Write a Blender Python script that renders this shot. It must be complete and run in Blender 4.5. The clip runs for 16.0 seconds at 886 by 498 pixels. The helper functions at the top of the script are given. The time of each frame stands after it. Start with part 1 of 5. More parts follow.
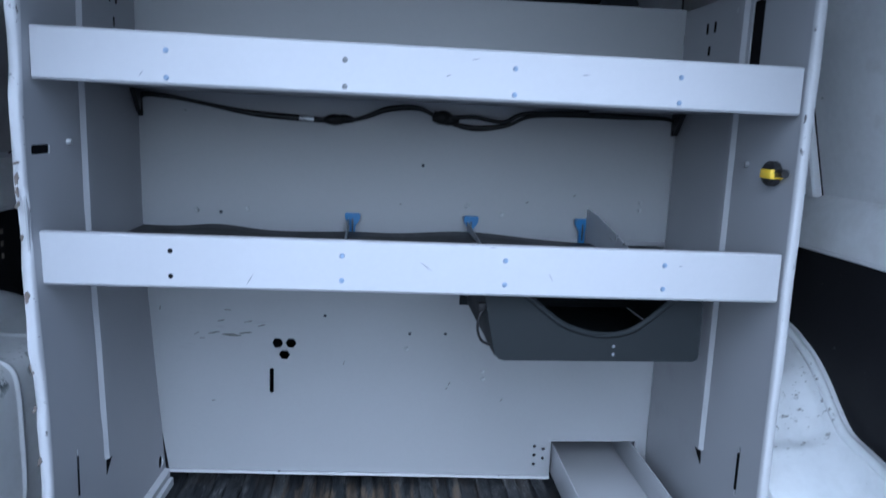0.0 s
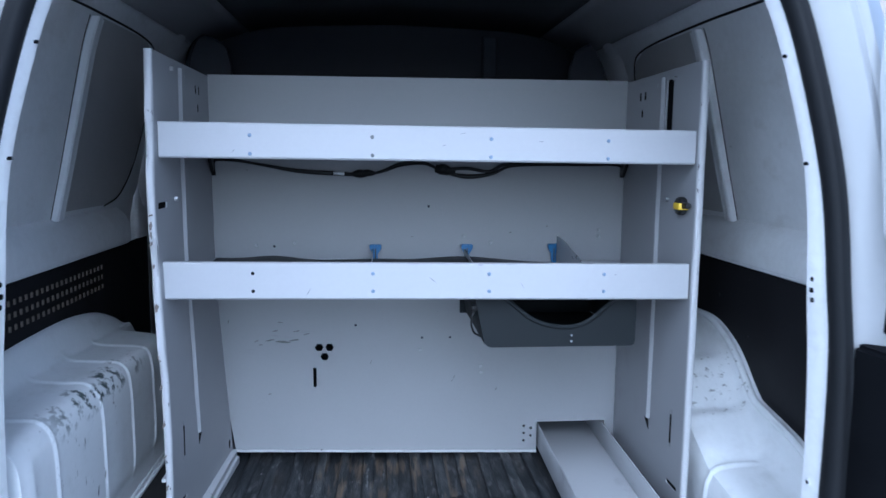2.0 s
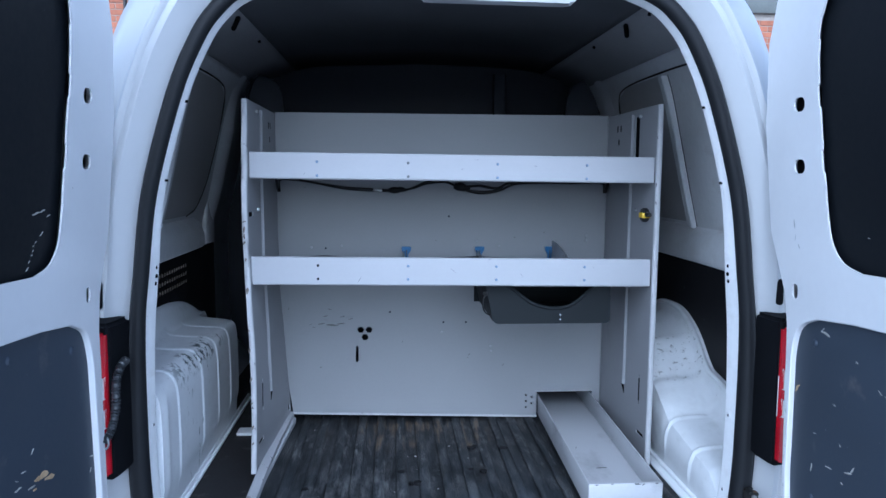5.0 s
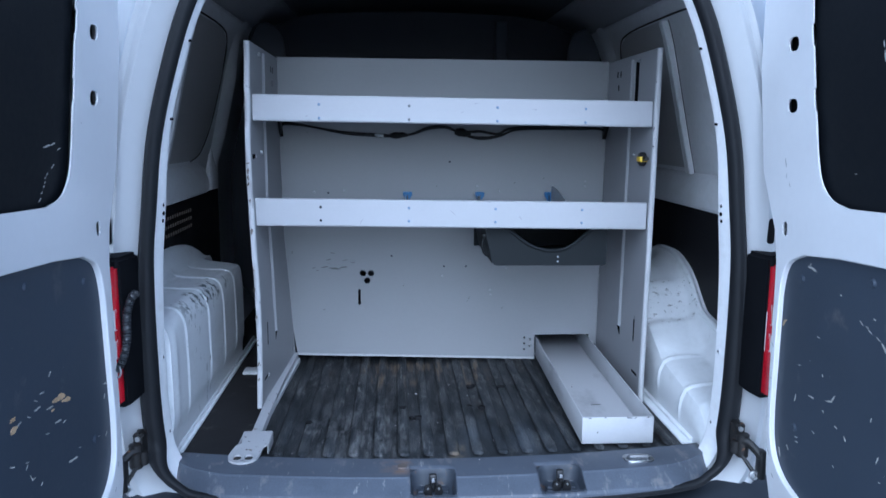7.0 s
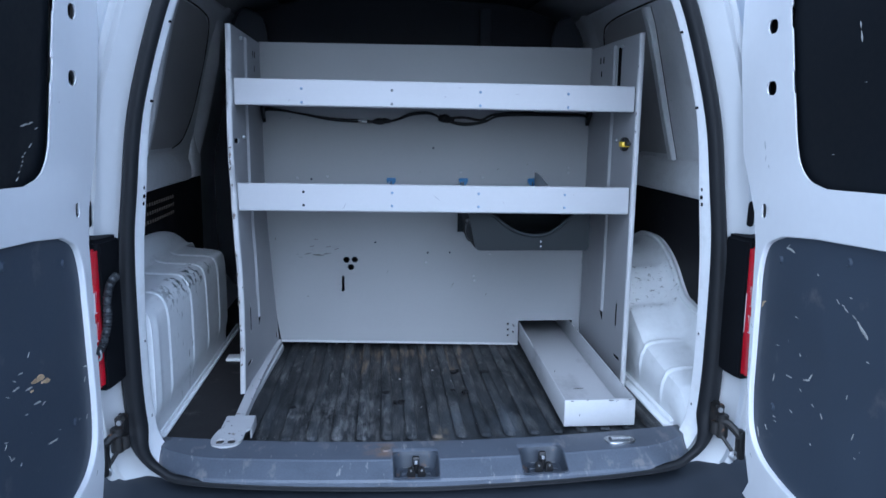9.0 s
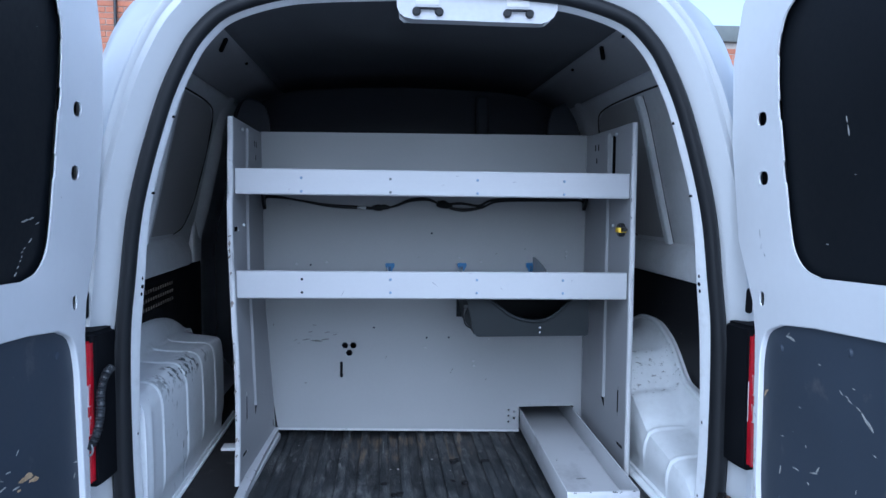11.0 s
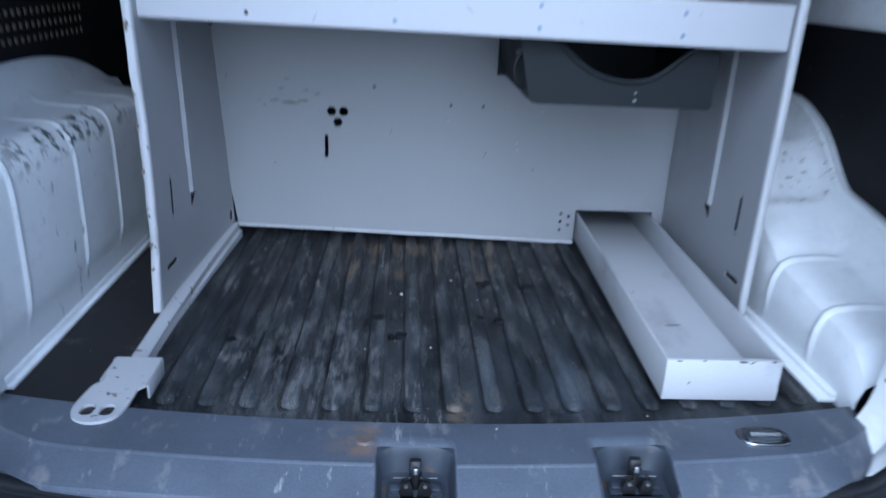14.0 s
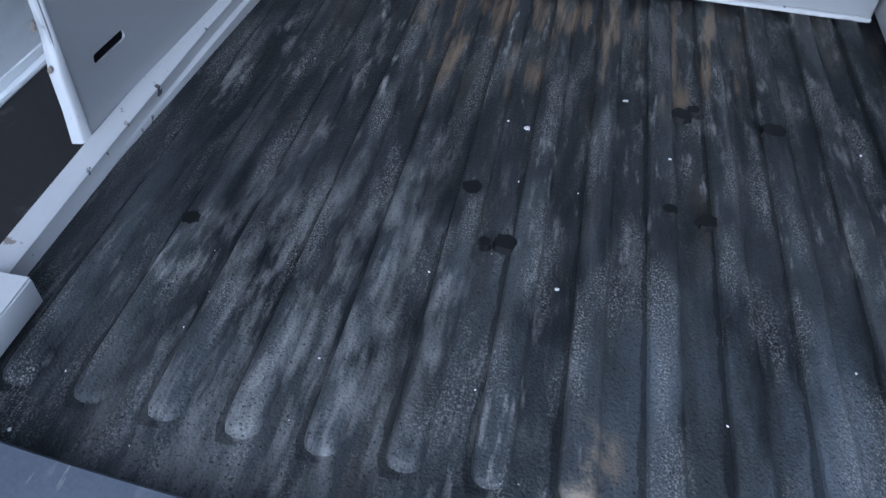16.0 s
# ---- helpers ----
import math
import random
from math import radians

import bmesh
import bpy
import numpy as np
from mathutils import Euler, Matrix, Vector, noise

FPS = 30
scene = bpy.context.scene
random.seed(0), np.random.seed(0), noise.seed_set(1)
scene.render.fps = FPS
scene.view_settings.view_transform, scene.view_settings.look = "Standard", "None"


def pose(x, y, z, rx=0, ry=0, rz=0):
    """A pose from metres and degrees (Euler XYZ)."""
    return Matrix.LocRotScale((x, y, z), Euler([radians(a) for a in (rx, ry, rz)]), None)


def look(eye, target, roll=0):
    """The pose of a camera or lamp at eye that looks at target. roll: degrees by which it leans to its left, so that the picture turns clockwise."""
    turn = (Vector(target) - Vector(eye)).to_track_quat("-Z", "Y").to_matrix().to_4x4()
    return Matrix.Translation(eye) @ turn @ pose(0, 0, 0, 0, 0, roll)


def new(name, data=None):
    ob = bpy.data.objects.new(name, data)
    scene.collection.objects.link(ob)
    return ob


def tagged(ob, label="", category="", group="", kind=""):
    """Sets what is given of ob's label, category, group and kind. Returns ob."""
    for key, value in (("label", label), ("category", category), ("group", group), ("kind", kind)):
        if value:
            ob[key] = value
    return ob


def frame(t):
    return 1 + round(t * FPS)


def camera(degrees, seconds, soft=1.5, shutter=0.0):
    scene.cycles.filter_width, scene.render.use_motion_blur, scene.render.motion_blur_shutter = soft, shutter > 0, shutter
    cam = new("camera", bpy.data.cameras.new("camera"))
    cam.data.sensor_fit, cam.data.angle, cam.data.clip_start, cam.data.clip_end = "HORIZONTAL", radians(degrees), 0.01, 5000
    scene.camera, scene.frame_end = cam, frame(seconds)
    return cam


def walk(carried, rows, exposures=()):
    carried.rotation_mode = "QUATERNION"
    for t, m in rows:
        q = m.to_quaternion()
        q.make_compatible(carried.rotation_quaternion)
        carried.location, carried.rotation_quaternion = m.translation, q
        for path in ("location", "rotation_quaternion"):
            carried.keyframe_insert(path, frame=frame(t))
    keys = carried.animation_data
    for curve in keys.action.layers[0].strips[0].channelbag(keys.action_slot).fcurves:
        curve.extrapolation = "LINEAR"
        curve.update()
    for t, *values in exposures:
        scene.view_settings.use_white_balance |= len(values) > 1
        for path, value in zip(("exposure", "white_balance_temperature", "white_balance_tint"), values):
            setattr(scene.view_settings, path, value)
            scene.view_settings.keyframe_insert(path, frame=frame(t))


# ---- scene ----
cam = camera(61.3, 16.0, 1.5, 0.4)
PATH = [
    (0, (-0.074, 0.098, 1.306), (0.119, 2.061, 0.976), 2.2),
    (0.5, (-0.004, 0.036, 1.335), (0.059, 2.021, 1.098), 1.0),
    (1, (-0.017, -0.054, 1.336), (-0.097, 1.934, 1.132), 0.5),
    (1.5, (-0.087, -0.165, 1.34), (-0.016, 1.821, 1.11), 0.2),
    (2, (-0.1, -0.305, 1.345), (0.071, 1.673, 1.102), 0.4),
    (2.5, (-0.062, -0.491, 1.335), (0.102, 1.489, 1.099), 1.0),
    (3, (-0.074, -0.599, 1.332), (0.054, 1.383, 1.092), 0.9),
    (3.5, (-0.124, -0.658, 1.354), (0.002, 1.324, 1.118), 0.5),
    (4, (-0.153, -0.693, 1.359), (-0.015, 1.292, 1.161), 0.4),
    (6.5, (-0.143, -0.789, 1.337), (-0.016, 1.191, 1.084), 0.3),
    (7, (-0.145, -0.79, 1.324), (-0.018, 1.181, 1.009), 0.5),
    (7.5, (-0.145, -0.786, 1.308), (-0.014, 1.177, 0.945), 0.7),
    (8, (-0.151, -0.784, 1.297), (-0.007, 1.174, 0.912), 0.8),
    (8.5, (-0.145, -0.789, 1.301), (0.01, 1.17, 0.927), 0.7),
    (9, (-0.138, -0.796, 1.304), (0.026, 1.169, 0.971), 0.6),
    (9.5, (-0.133, -0.796, 1.318), (0.038, 1.179, 1.054), 0.4),
    (10, (-0.131, -0.791, 1.33), (0.042, 1.193, 1.143), 0.3),
    (12.5, (-0.144, -0.8, 1.321), (-0.006, 1.192, 1.209), 0.2),
    (13, (-0.165, -0.736, 1.304), (0.0, 1.246, 1.092), -0.6),
    (13.3, (-0.165, -0.626, 1.243), (0.036, 1.339, 0.926), 0.5),
    (13.5, (-0.15, -0.528, 1.214), (0.049, 1.423, 0.821), 0.9),
    (13.8, (-0.109, -0.256, 1.188), (0.044, 1.658, 0.630), 2.3),
    (14, (-0.095, -0.093, 1.166), (0.021, 1.78, 0.475), 2.8),
    (14.3, (-0.098, 0.087, 1.123), (-0.001, 1.869, 0.220), 3.6),
    (14.5, (-0.111, 0.228, 1.088), (-0.014, 1.932, 0.046), 5.0),
    (14.8, (-0.114, 0.377, 1.080), (-0.024, 1.975, -0.120), 6.7),
    (15, (-0.114, 0.474, 1.041), (-0.089, 2.008, -0.243), 7.8),
    (15.2, (-0.100, 0.529, 1.041), (-0.169, 1.996, -0.316), 7.4),
    (15.5, (-0.11, 0.552, 1.036), (-0.216, 1.996, -0.344), 7.2),
    (16, (-0.062, 0.56, 1.048), (-0.307, 1.948, -0.37), 1.6),
]

walk(cam, [(t, look(eye, target, roll)) for t, eye, target, roll in PATH], exposures=((0.0, 1.08, 4635, 9), (1.5, 1.14, 4615, 9), (2.5, 0.98, 4615, 9), (3.5, 0.86, 4615, 9), (4.5, 0.86, 4605, 9), (10.0, 0.86, 4605, 9), (12.6, 0.71, 4635, 9), (13.5, 0.83, 4605, 9), (14.0, 0.97, 4605, 9), (14.5, 1.17, 4615, 9), (15.2, 1.32, 4715, 9), (16.0, 1.34, 4825, 9)))

# ---- world and light: an overcast early evening ----
world = bpy.data.worlds.new("sky")
scene.world = world
world.use_nodes = True
wn = world.node_tree
sky = wn.nodes.new("ShaderNodeTexSky")
sky.sky_type, sky.sun_disc = "NISHITA", False
sky.sun_elevation, sky.sun_rotation = radians(38), radians(180)
sky.air_density, sky.dust_density, sky.ozone_density = 1.0, 2.5, 1.6
cloud = wn.nodes.new("ShaderNodeHueSaturation")   # thin cloud greys the blue
cloud.inputs["Saturation"].default_value = 0.44
wn.links.new(sky.outputs[0], cloud.inputs["Color"])
wn.links.new(cloud.outputs[0], wn.nodes["Background"].inputs["Color"])
wn.nodes["Background"].inputs["Strength"].default_value = 0.148
sun_data = bpy.data.lights.new("sun", "SUN")
sun_data.energy, sun_data.angle, sun_data.color = 2.2, radians(100), (1.0, 0.905, 0.755)
sun = new("sun", sun_data)
sun.matrix_world = look((-4.4, -6.9, 3.2), (0, 1, 0.8))

XC = -0.035      # middle of the van
FLOOR = 0.595    # load floor


# ---- materials ----
def material(name, colour, rough=0.5, metal=0.0, vary=0.08, scale=6.0, fine=120.0, bump=0.02, marks=(), coat=0.0, per_piece=0.0, stretch=(1, 1, 1), relief=0.002, across=False):
    """colour: base; vary: how much it wanders at two scales; marks: rows of (colour, scale, threshold, softness, stretch, box) laid over it."""
    m = bpy.data.materials.new(name)
    m.use_nodes = True
    nt = m.node_tree
    bsdf = nt.nodes["Principled BSDF"]
    tc = nt.nodes.new("ShaderNodeTexCoord")
    geo = nt.nodes.new("ShaderNodeNewGeometry")
    mp = nt.nodes.new("ShaderNodeMapping")
    mp.inputs["Scale"].default_value = stretch
    coords = geo.outputs["Position"] if across else tc.outputs["Object"]
    if per_piece and not across:
        info = nt.nodes.new("ShaderNodeObjectInfo")
        add = nt.nodes.new("ShaderNodeVectorMath")
        add.operation = "MULTIPLY_ADD"
        nt.links.new(info.outputs["Random"], add.inputs[0])
        add.inputs[1].default_value = (17, 31, 23)
        nt.links.new(coords, add.inputs[2])
        coords = add.outputs[0]
    nt.links.new(coords, mp.inputs["Vector"])

    def tex(sc, detail=4, vec=None, rough_=0.55):
        n = nt.nodes.new("ShaderNodeTexNoise")
        n.inputs["Scale"].default_value, n.inputs["Detail"].default_value, n.inputs["Roughness"].default_value = sc, detail, rough_
        nt.links.new(vec or mp.outputs[0], n.inputs["Vector"])
        return n.outputs["Fac"]

    def maths(op, a, b):
        n = nt.nodes.new("ShaderNodeMath")
        n.operation = op
        for k, v in enumerate((a, b)):
            if isinstance(v, (int, float)):
                n.inputs[k].default_value = v
            else:
                nt.links.new(v, n.inputs[k])
        return n.outputs[0]

    def ranged(src, a, b, c, d):
        n = nt.nodes.new("ShaderNodeMapRange")
        n.inputs[1].default_value, n.inputs[2].default_value, n.inputs[3].default_value, n.inputs[4].default_value = a, b, c, d
        nt.links.new(src, n.inputs[0])
        return n.outputs[0]

    def blend(fac, a, b):
        n = nt.nodes.new("ShaderNodeMix")
        n.data_type = "RGBA"
        if isinstance(fac, float):
            n.inputs["Factor"].default_value = fac
        else:
            nt.links.new(fac, n.inputs["Factor"])
        for idx, v in ((6, a), (7, b)):
            if isinstance(v, tuple):
                n.inputs[idx].default_value = (*v, 1)
            else:
                nt.links.new(v, n.inputs[idx])
        return n.outputs[2]

    big, small = tex(scale, 5), tex(fine, 3)
    both = maths("ADD", maths("MULTIPLY", big, 0.65), maths("MULTIPLY", small, 0.35))
    lo = tuple(max(0.0, c * (1 - vary)) for c in colour)
    hi = tuple(min(1.0, c * (1 + vary)) for c in colour)
    col = blend(ranged(both, 0.3, 0.7, 0.0, 1.0), lo, hi)
    if per_piece:
        info2 = nt.nodes.new("ShaderNodeObjectInfo")
        col2 = blend(ranged(info2.outputs["Random"], 0, 1, 0.0, per_piece), col, tuple(c * 0.45 for c in colour))
        col = col2
    roughness = ranged(both, 0.3, 0.7, max(0.02, rough - 0.08), min(1.0, rough + 0.08))
    for colr, sc, thr, soft, st, box, *gate in marks:
        mm = nt.nodes.new("ShaderNodeMapping")
        mm.inputs["Scale"].default_value = st
        mm.inputs["Location"].default_value = (sc * 0.37, sc * 0.11, 0.53)
        nt.links.new(coords, mm.inputs["Vector"])
        mask = ranged(tex(sc, 6, mm.outputs[0], 0.62), thr, thr + soft, 0.0, 1.0)
        if box:
            sep = nt.nodes.new("ShaderNodeSeparateXYZ")
            nt.links.new(geo.outputs["Position"], sep.inputs[0])
            for ax, (c, half, edge) in enumerate(box):
                if half is None:
                    continue
                dist = maths("ABSOLUTE", maths("SUBTRACT", sep.outputs[ax], c), 0)
                mask = maths("MULTIPLY", mask, ranged(dist, half, half + edge, 1.0, 0.0))
        for gsc, gthr, gsoft, gst in gate:
            gm = nt.nodes.new("ShaderNodeMapping")
            gm.inputs["Scale"].default_value = gst
            nt.links.new(coords, gm.inputs["Vector"])
            mask = maths("MULTIPLY", mask, ranged(tex(gsc, 4, gm.outputs[0]), gthr, gthr + gsoft, 0.0, 1.0))
        col = blend(mask, col, colr)
        roughness = maths("MAXIMUM", roughness, maths("MULTIPLY", mask, 0.6))
    nt.links.new(col, bsdf.inputs["Base Color"])
    nt.links.new(roughness, bsdf.inputs["Roughness"])
    bsdf.inputs["Metallic"].default_value = metal
    bsdf.inputs["Coat Weight"].default_value = coat
    bsdf.inputs["Coat Roughness"].default_value = 0.15
    if bump:
        b = nt.nodes.new("ShaderNodeBump")
        b.inputs["Strength"].default_value, b.inputs["Distance"].default_value = min(1.0, bump * 10), relief
        nt.links.new(both, b.inputs["Height"])
        nt.links.new(b.outputs[0], bsdf.inputs["Normal"])
    return m


ONE = (1, 1, 1)
GRIME, CHIP = (0.20, 0.205, 0.20), (0.06, 0.06, 0.065)
# outer white kept dark: the shade on the pillars is in its colour
M_PAINT_SHADED = material("shaded_white_van_paint", (0.43, 0.44, 0.45), 0.35, vary=0.03, scale=3, fine=60, bump=0.004, coat=0.4,
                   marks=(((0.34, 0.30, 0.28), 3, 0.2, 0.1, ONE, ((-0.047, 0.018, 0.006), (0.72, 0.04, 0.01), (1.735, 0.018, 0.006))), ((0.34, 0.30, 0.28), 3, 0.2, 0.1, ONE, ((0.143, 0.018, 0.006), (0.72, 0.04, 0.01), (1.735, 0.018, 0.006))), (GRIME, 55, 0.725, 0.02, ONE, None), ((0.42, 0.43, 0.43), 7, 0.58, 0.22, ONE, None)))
M_PAINT_IN = material("white_paint_inside", (0.82, 0.83, 0.835), 0.45, vary=0.08, scale=4, fine=70, bump=0.006, coat=0.15,
                      marks=(((0.66, 0.65, 0.63), 4, 0.55, 0.3, ONE, None), ((0.72, 0.72, 0.71), 22, 0.56, 0.20, (1, 0.5, 1), None), (GRIME, 48, 0.72, 0.03, ONE, None)))
M_ARCH = material("scuffed_white_arch", (0.80, 0.82, 0.83), 0.45, vary=0.04, scale=5, fine=80, bump=0.006, coat=0.2,
                  marks=(((0.66, 0.67, 0.67), 5, 0.56, 0.25, ONE, None), ((0.70, 0.72, 0.72), 26, 0.55, 0.20, (1, 0.6, 1), None), (GRIME, 60, 0.715, 0.03, (1, 1, 1.6), None),
                         ((0.07, 0.09, 0.09), 52, 0.49, 0.07, (1.2, 1.0, 1.0), ((-0.640, 0.020, 0.020), (1.16, 0.16, 0.10), (0.900, 0.016, 0.024)), (13, 0.46, 0.08, ONE)),
                         ((0.10, 0.11, 0.11), 60, 0.645, 0.05, (1.0, 1.0, 0.5), ((-0.632, 0.02, 0.02), (0.97, 0.20, 0.08), (0.85, 0.05, 0.03))),
                         ((0.14, 0.15, 0.15), 40, 0.61, 0.05, (1.0, 1.0, 0.35), ((-0.628, 0.02, 0.02), (1.07, 0.05, 0.03), (0.70, 0.05, 0.04))),
                         ((0.30, 0.305, 0.30), 90, 0.58, 0.08, (0.7, 1.0, 1.0), ((0.62, 0.08, 0.03), (1.27, 0.05, 0.03), (0.85, 0.05, 0.04)))))
M_FILLER = material("grey_window_filler", (0.48, 0.475, 0.465), 0.5, vary=0.08, scale=4, fine=80, bump=0.006)
M_DOOR_IN = material("white_paint_door_inside", (0.74, 0.75, 0.765), 0.38, vary=0.03, scale=3, fine=60, bump=0.003, coat=0.35,
                     marks=(((0.66, 0.67, 0.68), 4, 0.56, 0.3, ONE, None), (GRIME, 55, 0.735, 0.02, ONE, None)))
M_RACK = material("light_grey_powder_coat", (0.30, 0.305, 0.315), 0.48, vary=0.035, scale=5, fine=160, bump=0.006,
                  marks=(((0.25, 0.25, 0.26), 4.5, 0.60, 0.2, ONE, None), ((0.16, 0.16, 0.17), 60, 0.745, 0.02, ONE, None)))
M_RACK_EDGE = material("chipped_grey_edge", (0.42, 0.425, 0.435), 0.5, vary=0.05, scale=12, fine=160, bump=0.01,
                       marks=(((0.05, 0.045, 0.045), 60, 0.655, 0.03, (1, 1, 0.7), None), ((0.20, 0.17, 0.15), 42, 0.66, 0.03, (1, 1, 0.6), None),))
M_RACK_FRONT = material("pale_shelf_front", (0.37, 0.376, 0.39), 0.42, vary=0.03, scale=5, fine=160, bump=0.005,
                        marks=(((0.25, 0.25, 0.27), 70, 0.745, 0.02, (0.5, 1, 1.5), None),))
M_TRAY = material("pale_grey_tray_paint", (0.45, 0.456, 0.468), 0.45, vary=0.05, scale=5, fine=160, bump=0.006,
                  marks=(((0.33, 0.33, 0.34), 6, 0.56, 0.12, (1, 0.5, 1), None), ((0.20, 0.20, 0.205), 70, 0.735, 0.02, (0.6, 1, 1), None)))
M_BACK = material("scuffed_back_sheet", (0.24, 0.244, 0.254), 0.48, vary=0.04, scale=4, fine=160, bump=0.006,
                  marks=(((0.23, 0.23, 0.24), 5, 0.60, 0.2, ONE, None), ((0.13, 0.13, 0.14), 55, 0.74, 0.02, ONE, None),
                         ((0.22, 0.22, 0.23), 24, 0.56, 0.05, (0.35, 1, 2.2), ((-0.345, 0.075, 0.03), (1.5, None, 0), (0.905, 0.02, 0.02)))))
RUSTY = ((-0.06, 0.16, 0.06), (1.36, 0.09, 0.06), (0.6, None, 0))
STREAK, BLOT = (2.4, 0.5, 1), (1.4, 0.8, 1)


def worn_rubber(name, base, lift, relief):
    """Black rubber with dusty streaks along the ribs, brown stains and fine pale specks for dust and glints that run on
    from rib to rib.
    """
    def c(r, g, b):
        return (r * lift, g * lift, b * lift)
    m = material(name, base, 0.52, vary=0.35, scale=16, fine=420, bump=0.1, stretch=(1.1, 0.8, 1), relief=relief, per_piece=0.1, across=True,
                 # first mark: paler near the door, light falling in painted as dust
                 marks=((c(0.052, 0.057, 0.063), 6, 0.40, 0.24, BLOT, ((0.0, None, 0), (0.80, 0.14, 0.30), (0.6, None, 0))), (c(0.038, 0.041, 0.044), 34, 0.50, 0.18, (2.2, 0.20, 1), None), (c(0.046, 0.041, 0.036), 7, 0.56, 0.14, STREAK, None),
                        # second mark of this row: bluish haze painted at the front right
                        (c(0.155, 0.157, 0.157), 26, 0.46, 0.20, STREAK, ((-0.225, 0.085, 0.05), (0.90, 0.09, 0.12), (0.6, None, 0))), (c(0.070, 0.080, 0.094), 9, 0.42, 0.22, STREAK, ((0.12, 0.06, 0.10), (0.87, 0.05, 0.10), (0.6, None, 0))),
                        # specks at scale 700 are painted glints and dust
                        (c(0.17, 0.169, 0.166), 22, 0.565, 0.13, STREAK, None, (4, 0.46, 0.14, BLOT)), (c(0.20, 0.20, 0.197), 700, 0.50, 0.12, (1.0, 0.8, 1), None, (15, 0.49, 0.14, STREAK)), (c(0.20, 0.20, 0.197), 70, 0.57, 0.14, (1.8, 0.30, 1), None, (5, 0.47, 0.13, BLOT)),
                        ((0.007, 0.0082, 0.0096), 10, 0.52, 0.20, STREAK, None), ((0.007, 0.0080, 0.0090), 460, 0.57, 0.08, ONE, None), (c(0.125, 0.092, 0.060), 14, 0.53, 0.14, (4.5, 0.5, 1), RUSTY), (c(0.15, 0.125, 0.095), 30, 0.44, 0.15, ONE, ((-0.005, 0.012, 0.012), (0.80, 0.03, 0.03), (0.6, None, 0)))))
    nt = m.node_tree
    bsdf = nt.nodes["Principled BSDF"]
    bsdf.inputs["Specular IOR Level"].default_value = 0.25
    # embossed pimples all over the rubber
    dots, emboss, where = nt.nodes.new("ShaderNodeTexVoronoi"), nt.nodes.new("ShaderNodeBump"), nt.nodes.new("ShaderNodeNewGeometry")
    dots.inputs["Scale"].default_value = 380
    nt.links.new(where.outputs["Position"], dots.inputs["Vector"])
    emboss.invert = True
    emboss.inputs["Strength"].default_value, emboss.inputs["Distance"].default_value = 0.38, 0.0012
    nt.links.new(dots.outputs["Distance"], emboss.inputs["Height"])
    nt.links.new(bsdf.inputs["Normal"].links[0].from_socket, emboss.inputs["Normal"])
    nt.links.new(emboss.outputs["Normal"], bsdf.inputs["Normal"])
    return m


# sheet between ribs darker than rib tops, their shadow partly in its colour
M_RUBBER_MAT = worn_rubber("black_ribbed_rubber", (0.0088, 0.0107, 0.0128), 0.86, 0.0022)
M_RIB = worn_rubber("worn_rubber_rib", (0.0112, 0.0135, 0.0158), 1.10, 0.0022)
# near-black rubber for strips beside the ribs, shadow put into the colour
M_RIB_SHADOW = worn_rubber("rib_shadow_rubber", (0.0050, 0.0060, 0.0070), 0.40, 0.002)
M_SPOT = material("sticky_black_spot", (0.006, 0.006, 0.007), 0.6, vary=0.2, scale=60, fine=300, bump=0.02)
M_SPOT.node_tree.nodes["Principled BSDF"].inputs["Specular IOR Level"].default_value = 0.2
M_FLOOR = material("dirty_dark_floor", (0.009, 0.008, 0.0085), 0.7, vary=0.5, scale=9, fine=140, bump=0.03,
                   marks=(((0.05, 0.045, 0.042), 14, 0.60, 0.1, ONE, None), ((0.4, 0.4, 0.4), 90, 0.74, 0.02, ONE, None)))
M_SILL = material("grey_sill_plastic", (0.082, 0.094, 0.118), 0.42, vary=0.25, scale=10, fine=320, bump=0.03,
                  marks=(((0.17, 0.17, 0.18), 20, 0.575, 0.10, (1.4, 0.6, 1), None), ((0.24, 0.245, 0.25), 34, 0.64, 0.06, (1.8, 0.35, 1), None), ((0.185, 0.132, 0.10), 22, 0.38, 0.18, ONE, ((-0.137, 0.022, 0.022), (0.690, 0.020, 0.018), (0.6, None, 0))),
                         ((0.55, 0.55, 0.55), 110, 0.725, 0.015, ONE, None)))
M_LAMP_BOX = material("matt_black_lamp_housing", (0.006, 0.0065, 0.008), 0.7, vary=0.2, scale=15, fine=150, bump=0.01)
M_LAMP_BOX.node_tree.nodes["Principled BSDF"].inputs["Specular IOR Level"].default_value = 0.05
M_CUP = material("striker_cup_plastic", (0.036, 0.043, 0.056), 0.5, vary=0.25, scale=12, fine=260, bump=0.02, marks=(((0.10, 0.065, 0.045), 30, 0.60, 0.06, (1, 1, 1), None),))
M_BUMPER = material("dark_bumper_plastic", (0.022, 0.027, 0.036), 0.55, vary=0.2, scale=8, fine=260, bump=0.03)
M_SEAL = material("black_rubber_seal", (0.009, 0.010, 0.012), 0.6, vary=0.2, scale=15, fine=150, bump=0.01)
M_SEAL.node_tree.nodes["Principled BSDF"].inputs["Specular IOR Level"].default_value = 0.25
M_BLACK = material("black_plastic", (0.012, 0.012, 0.013), 0.4, vary=0.2, scale=15, fine=150, bump=0.01)
# near black for the shade in holes and slots, and for black rivets
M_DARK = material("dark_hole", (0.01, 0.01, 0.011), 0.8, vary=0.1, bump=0)
